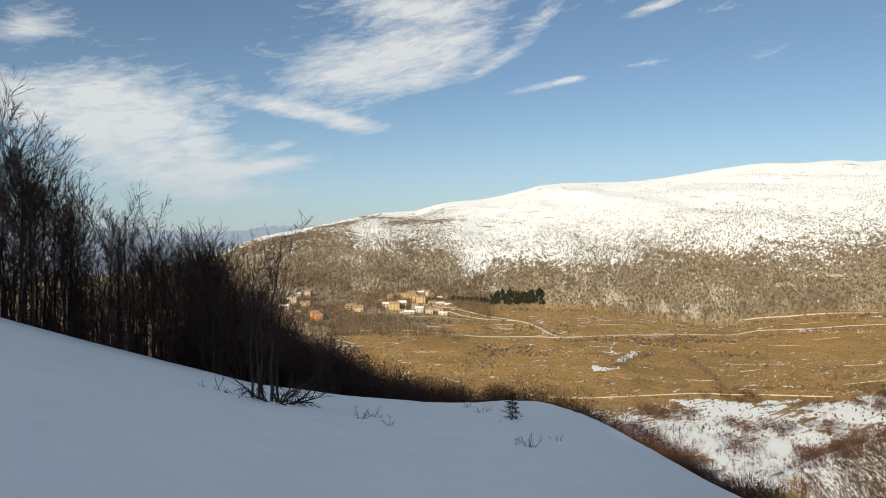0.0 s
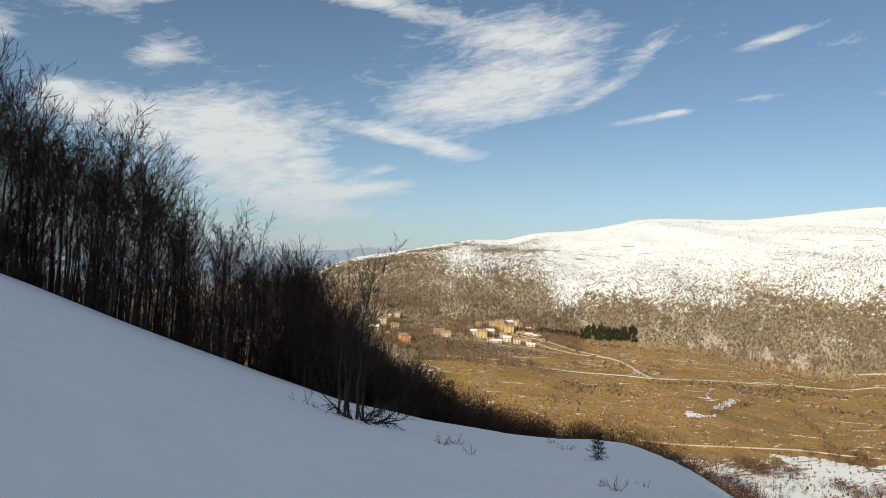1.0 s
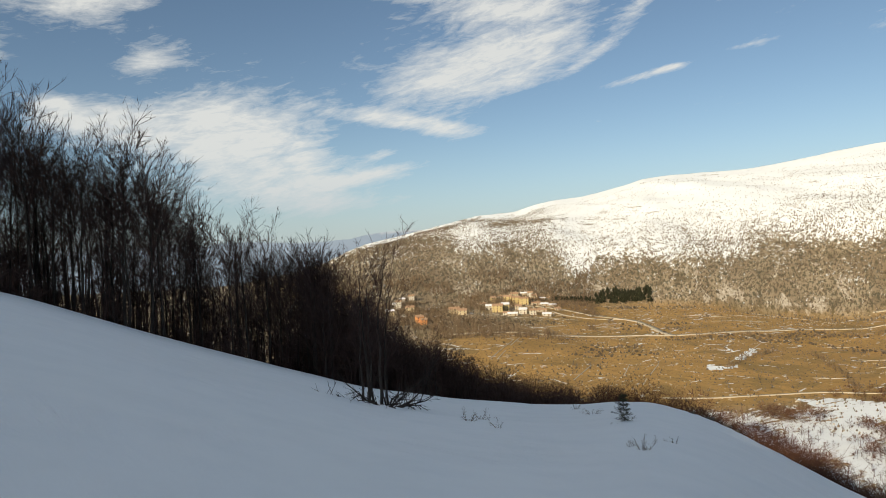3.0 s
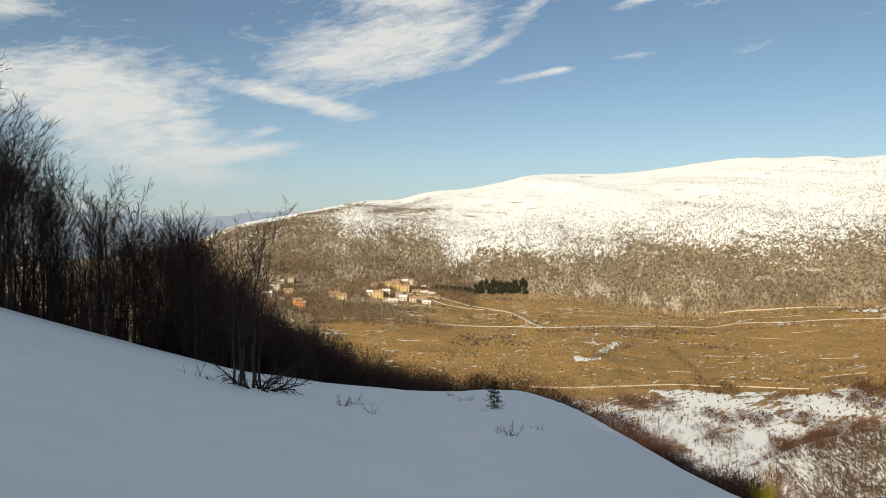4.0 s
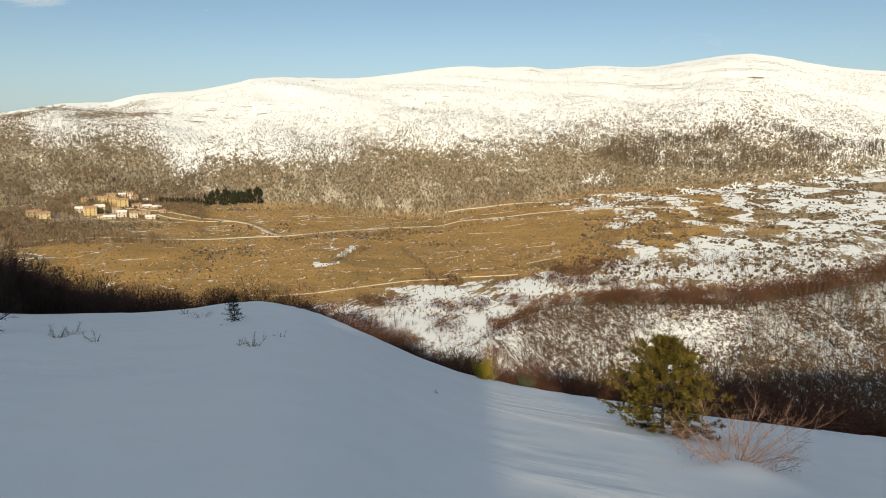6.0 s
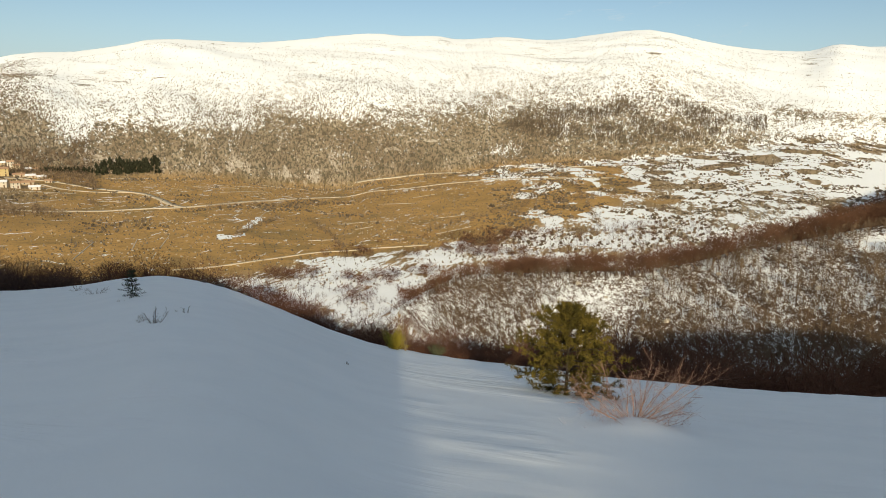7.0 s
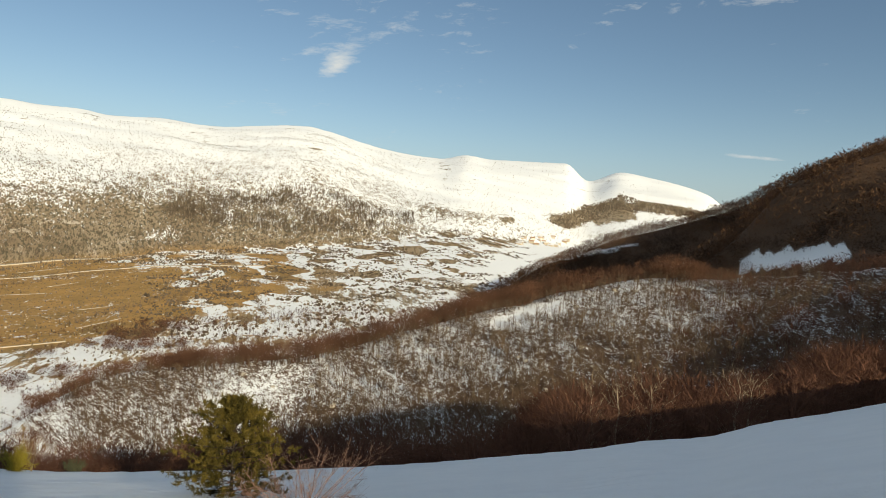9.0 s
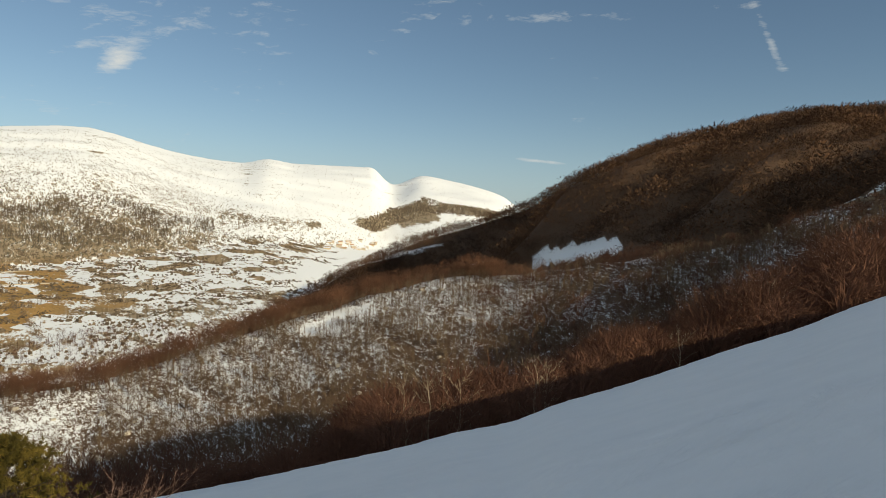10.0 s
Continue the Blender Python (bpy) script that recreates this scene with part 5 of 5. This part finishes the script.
def pine(name, seed, height, wide, material, label, tiers=9, each=22, needle=0.12, ragged=0.3):
    rs = np.random.RandomState(seed)
    root = new(name)
    trunk = np.stack([np.linspace(0, 1, 7) * 0.06 * height * rs.normal(0, 1), np.zeros(7), np.linspace(-0.3, height * 0.95, 7)], -1)
    w = height * 0.022 * np.linspace(1, 0.2, 7)
    part("trunk", mesh_of("trunk", *tubes(trunk[:-1], trunk[1:], w[:-1], w[1:], 6), BARK), root)
    starts, ends, widths, tips, ways = [], [], [], [], []
    for t in range(tiers):
        f = (t + 0.3) / tiers
        z = height * (0.015 + 0.93 * f)
        reach = wide * 0.5 * (1 - f ** 1.45) ** 0.95 * (0.72 + 0.28 * min(f / 0.2, 1)) * 1.08 + 0.04 * height * (1 - f)
        for k in range(9):
            turn = k * 0.698 + t * 1.1 + rs.normal(0, 0.25)
            long = reach * (1 - ragged + 2 * ragged * rs.rand())
            out = np.array([math.cos(turn), math.sin(turn), 0.02 + 0.75 * f])
            s = np.array([0, 0, z])
            e = s + out * long
            starts.append(s), ends.append(e), widths.append(height * 0.0055)
            for q in np.linspace(0.3, 1.0, 6):
                for _ in range(2):
                    way = out + rs.normal(0, 0.6, 3) + (0, 0, 0.5)
                    way /= np.linalg.norm(way)
                    b = s + (e - s) * q + rs.normal(0, 0.03, 3) * height * 0.3
                    tip = b + way * height * (0.035 + 0.05 * rs.rand())
                    starts.append(b), ends.append(tip), widths.append(height * 0.0028)
                    tips.append(b + (tip - b) * 0.4), tips.append(tip), ways.append(way), ways.append(way)
    part("branch", mesh_of("branch", *tubes(starts, ends, widths, np.array(widths) * 0.5, 3), BARK), root)
    part("needles", mesh_of("needles", *tufts(rs, np.array(tips), np.array(ways), needle, needle * 0.075, each), material), root)
    return tagged(root, label, "pine tree")


tree = pine("pine_tree", 5, 2.85, 3.0, NEEDLE, "bushy olive-green young pine standing in snow", tiers=11, each=20, needle=0.12, ragged=0.42)
tree.matrix_basis = Matrix.Translation(spot(-42.9, 19.6)) @ pose(0, 0, 0, 0, 0, 30)
tree = pine("pine_tree", 6, 1.05, 0.5, DARK_NEEDLE, "small dark green pine sapling in the snow", tiers=6, each=3, needle=0.055, ragged=0.6)
tree.matrix_basis = Matrix.Translation(spot(-6.0, 25.6))


def conifer(seed, height):
    rs = np.random.RandomState(seed)
    root = new("conifer_tree")
    part("trunk", mesh_of("trunk", *tubes([(0, 0, -0.5)], [(0, 0, height)], height * 0.02, 0.03, 5), BARK), root)
    n = 260
    z = height * (0.06 + 0.92 * rs.rand(n) ** 0.8)
    turn, reach = rs.rand(n) * 2 * math.pi, (height - z) * 0.34 * (0.5 + 0.6 * rs.rand(n)) + 0.25
    a = np.stack([np.zeros(n), np.zeros(n), z], -1)
    b = a + np.stack([np.cos(turn) * reach, np.sin(turn) * reach, -0.12 * reach], -1)
    part("crown", mesh_of("crown", *ribbons(a, b, 0.45, 0.2, rs), DARK_NEEDLE), root)
    return tagged(root, "dark green conifer in a plantation under the mountain", "conifer", "conifer plantation")


rs = np.random.RandomState(91)
first = [conifer(300 + k, h) for k, h in enumerate((9.0, 10.5, 8.0))]
for k in range(230):
    az = -0.4 - 8.2 * rs.rand()
    az = az if az < -4 or rs.rand() < 0.5 else az - 4.4
    top = np.interp(az, [-8.8, -8, -6.6, -5.4, -4.2, -3.4, -0.4], [-3.5, -3.5, -3.9, -3.45, -4.1, -4.35, -4.2])
    r = find(az, top - 0.1 - (np.interp(az, [-8.8, -4.2, -3.5, 0], [4.6, 4.7, 4.6, 4.35]) + top) * rs.rand())
    m = Matrix.Translation(spot(az, r)) @ pose(0, 0, 0, 0, 0, rs.rand() * 360)
    ob = first[k] if k < 3 else copy_thing(first[k % 3], m)
    ob.matrix_basis = m @ Matrix.Diagonal((0.9, 0.9, 0.50 + 0.25 * rs.rand(), 1))


# ---- plants on the open slope ----
def shrub(name, seed, stems, height, wide, label, material=DRY_STEM, category="shrub", thick=0.012, twigs=5, forks=2, low=0.35):
    """A bare many-stemmed bush that opens from its root; each stem forks into twigs."""
    rs = np.random.RandomState(seed)
    root = new(name)
    fine = []
    for k in range(stems):
        turn = k * 2.4 + rs.rand()
        lean = low + rs.rand() * 0.9
        out = np.array([math.cos(turn) * lean * wide / height, math.sin(turn) * lean * wide / height, 0.7 + 0.5 * rs.rand()])
        out /= np.linalg.norm(out)
        long = height * (0.7 + 0.45 * rs.rand()) * (0.8 + 0.35 * lean)
        pts = [np.array([math.cos(turn), math.sin(turn), 0]) * 0.04 * wide + (0, 0, -0.1)]
        for _ in range(4):
            out = out + rs.normal(0, 0.17, 3) + (0, 0, 0.05)
            out /= np.linalg.norm(out)
            pts.append(pts[-1] + out * long / 4)
        pts = np.array(pts)
        w = thick * np.linspace(1, 0.3, 5)
        part("stem", mesh_of("stem", *tubes(pts[:-1], pts[1:], w[:-1], w[1:], 5), material), root)
        for i in range(1, 5):
            for _ in range(twigs):
                s = pts[i - 1] + (pts[i] - pts[i - 1]) * rs.rand()
                d = out + rs.normal(0, 0.55, 3)
                d /= np.linalg.norm(d)
                e = s + d * long * (0.12 + 0.22 * rs.rand())
                fine.append((s, e, thick * 0.32))
                for _ in range(forks):
                    b = s + (e - s) * (0.3 + 0.6 * rs.rand())
                    g = d + rs.normal(0, 0.6, 3)
                    g /= np.linalg.norm(g)
                    fine.append((b, b + g * long * (0.05 + 0.12 * rs.rand()), thick * 0.2))
    a, b, w = (np.array(q) for q in zip(*fine))
    part("twig", mesh_of("twig", *ribbons(a, b, w * 1.2, w * 0.6, rs), material), root)
    return tagged(root, label, category)


def plant(ob, az, r, turn=0.0, size=1.0):
    ob.matrix_basis = Matrix.Translation(spot(az, r)) @ pose(0, 0, 0, 0, 0, turn) @ Matrix.Scale(size, 4)
    return ob


def close(az, el):
    """How far off the open snow is seen under that height angle."""
    far = float(brow_far(az))
    return EYE / (float(tand(brow_angle(az))) + EYE / far - float(tand(el)))


plant(shrub("twig_bush", 11, 24, 1.5, 3.4, "leafless bush of thin reddish twigs rising from snow", RED_TWIG, thick=0.0085, twigs=6, forks=3, low=0.2), -48.9, 13.3)
plant(shrub("spreading_tree", 12, 10, 2.1, 5.2, "low dark branches spreading over the snow", BARK, "shrub", thick=0.045, twigs=6, low=0.9), 13.9, 29.6)
for az, r, h in ((15.4, 30.0, 6.3), (14.4, 30.2, 6.6), (15.0, 30.8, 5.8), (13.8, 29.8, 5.2), (16.0, 30.3, 5.0)):
    stem = bare_tree("slender_tree", int(h * 10), h, "slender dark leafless tree rising from a clump", lean=0.07, limbs=9, twigs=7, shoots=6, first=0.3, trunk=0.012)
    plant(stem, az, r, h * 50)
for k, (az, el, h, w, stems) in enumerate(((7.0, -14.2, 0.55, 0.9, 9), (6.1, -14.1, 0.45, 0.6, 6), (4.5, -14.8, 0.4, 0.35, 5), (-7.4, -16.4, 0.36, 0.4, 7), (-6.5, -16.2, 0.25, 0.3, 4), (-9.7, -15.8, 0.25, 0.35, 4), (-2.1, -13.4, 0.5, 0.8, 8), (-3.4, -13.75, 0.5, 0.9, 9), (-5.0, -14.6, 0.2, 0.4, 4), (-23.0, -20.9, 0.16, 0.2, 6))):
    plant(shrub("dry_weed", 200 + k, stems, h, w, "dry weed stems poking out of the snow", thick=0.007, twigs=4), az, close(az, el), k * 40)
plant(shrub("broom_bush", 31, 40, 1.05, 0.9, "dense yellow-green broom bush at the snow's edge", BROOM, "bush", thick=0.016, twigs=9, forks=3, low=0.1), -27.4, 35.8)
plant(shrub("broom_bush", 33, 5, 1.5, 0.3, "pale dry stem standing beside a broom bush", DRY_STEM, "bush", thick=0.018, twigs=2, forks=1, low=0.05), -28.4, 36.4)
plant(shrub("broom_bush", 32, 34, 0.7, 0.8, "dark green broom bush at the snow's edge", DARK_NEEDLE, "bush", thick=0.016, twigs=9, forks=3, low=0.1), -31.2, 37.0)
plant(shrub("broom_bush", 34, 36, 2.2, 2.6, "olive green bush among brown thicket", NEEDLE, "bush", thick=0.03, twigs=9, forks=3, low=0.2), -38.3, 62)


# ---- trees with pale limbs over the brow ----
def pale_tree(seed, az, r, height, label):
    rs = np.random.RandomState(seed)
    stem, crown = grow(rs, height, lean=0.12, limbs=13, twigs=5, shoots=2, spread=1.25, first=0.12, trunk=0.02)
    root = new("pale_tree")
    part("trunk", mesh_of("trunk", *stem, PALE_BARK), root)
    part("crown", mesh_of("crown", *crown, PALE_BARK), root)
    root.matrix_basis = Matrix.Translation(spot(az, r)) @ pose(0, 0, 0, 0, 0, seed * 70)
    return tagged(root, label, "tree", "pale-barked trees")


for k, (az, r, h) in enumerate(((-73.5, 50, 6.0), (-75.5, 51, 6.5), (-77.5, 52, 6.0), (-84.2, 53, 5.6), (-85.0, 54, 5.2), (-96, 64, 4.6), (-100.3, 72, 7.5), (-102.0, 74, 8.0), (-33.5, 48, 3.0), (-36.5, 46, 2.6))):
    pale_tree(400 + k, az, r, h, "leafless tree with pale sunlit limbs in the thicket")


# ---- rocks ----
def rock(seed, size):
    rs = np.random.RandomState(seed)
    bm = bmesh.new()
    bmesh.ops.create_icosphere(bm, subdivisions=2, radius=size / 2)
    for v in bm.verts:
        v.co *= 0.75 + 0.5 * noise.noise(v.co * (2.2 / size) + Vector((seed, 0, 0)))
        v.co.z *= 0.7
    ob = new("rock", done("rock", bm, STONE))
    return tagged(ob, "pale weathered limestone rock on a wooded slope", "rock", "rocks on the spur")


rs = np.random.RandomState(95)
for k in range(46):
    az = -34 - 66 * rs.rand()
    r = float(spur_far(az)) - 6 - 70 * rs.rand()
    ob = rock(500 + k, 1.2 + 2.2 * rs.rand())
    ob.matrix_basis = Matrix.Translation(spot(az, r)) @ pose(0, 0, 0, 0, 0, rs.rand() * 360)
for k, (az, r, s) in enumerate(((-11.3, 43.5, 0.5), (-12.6, 43.0, 0.7), (-13.8, 42.2, 0.6), (-14.6, 41.5, 0.4))):
    ob = rock(600 + k, s)
    ob.data.materials[0] = DARK_STONE
    tagged(ob, "dark stone showing through snow at the slope's edge")
    ob.matrix_basis = Matrix.Translation(spot(az, r))
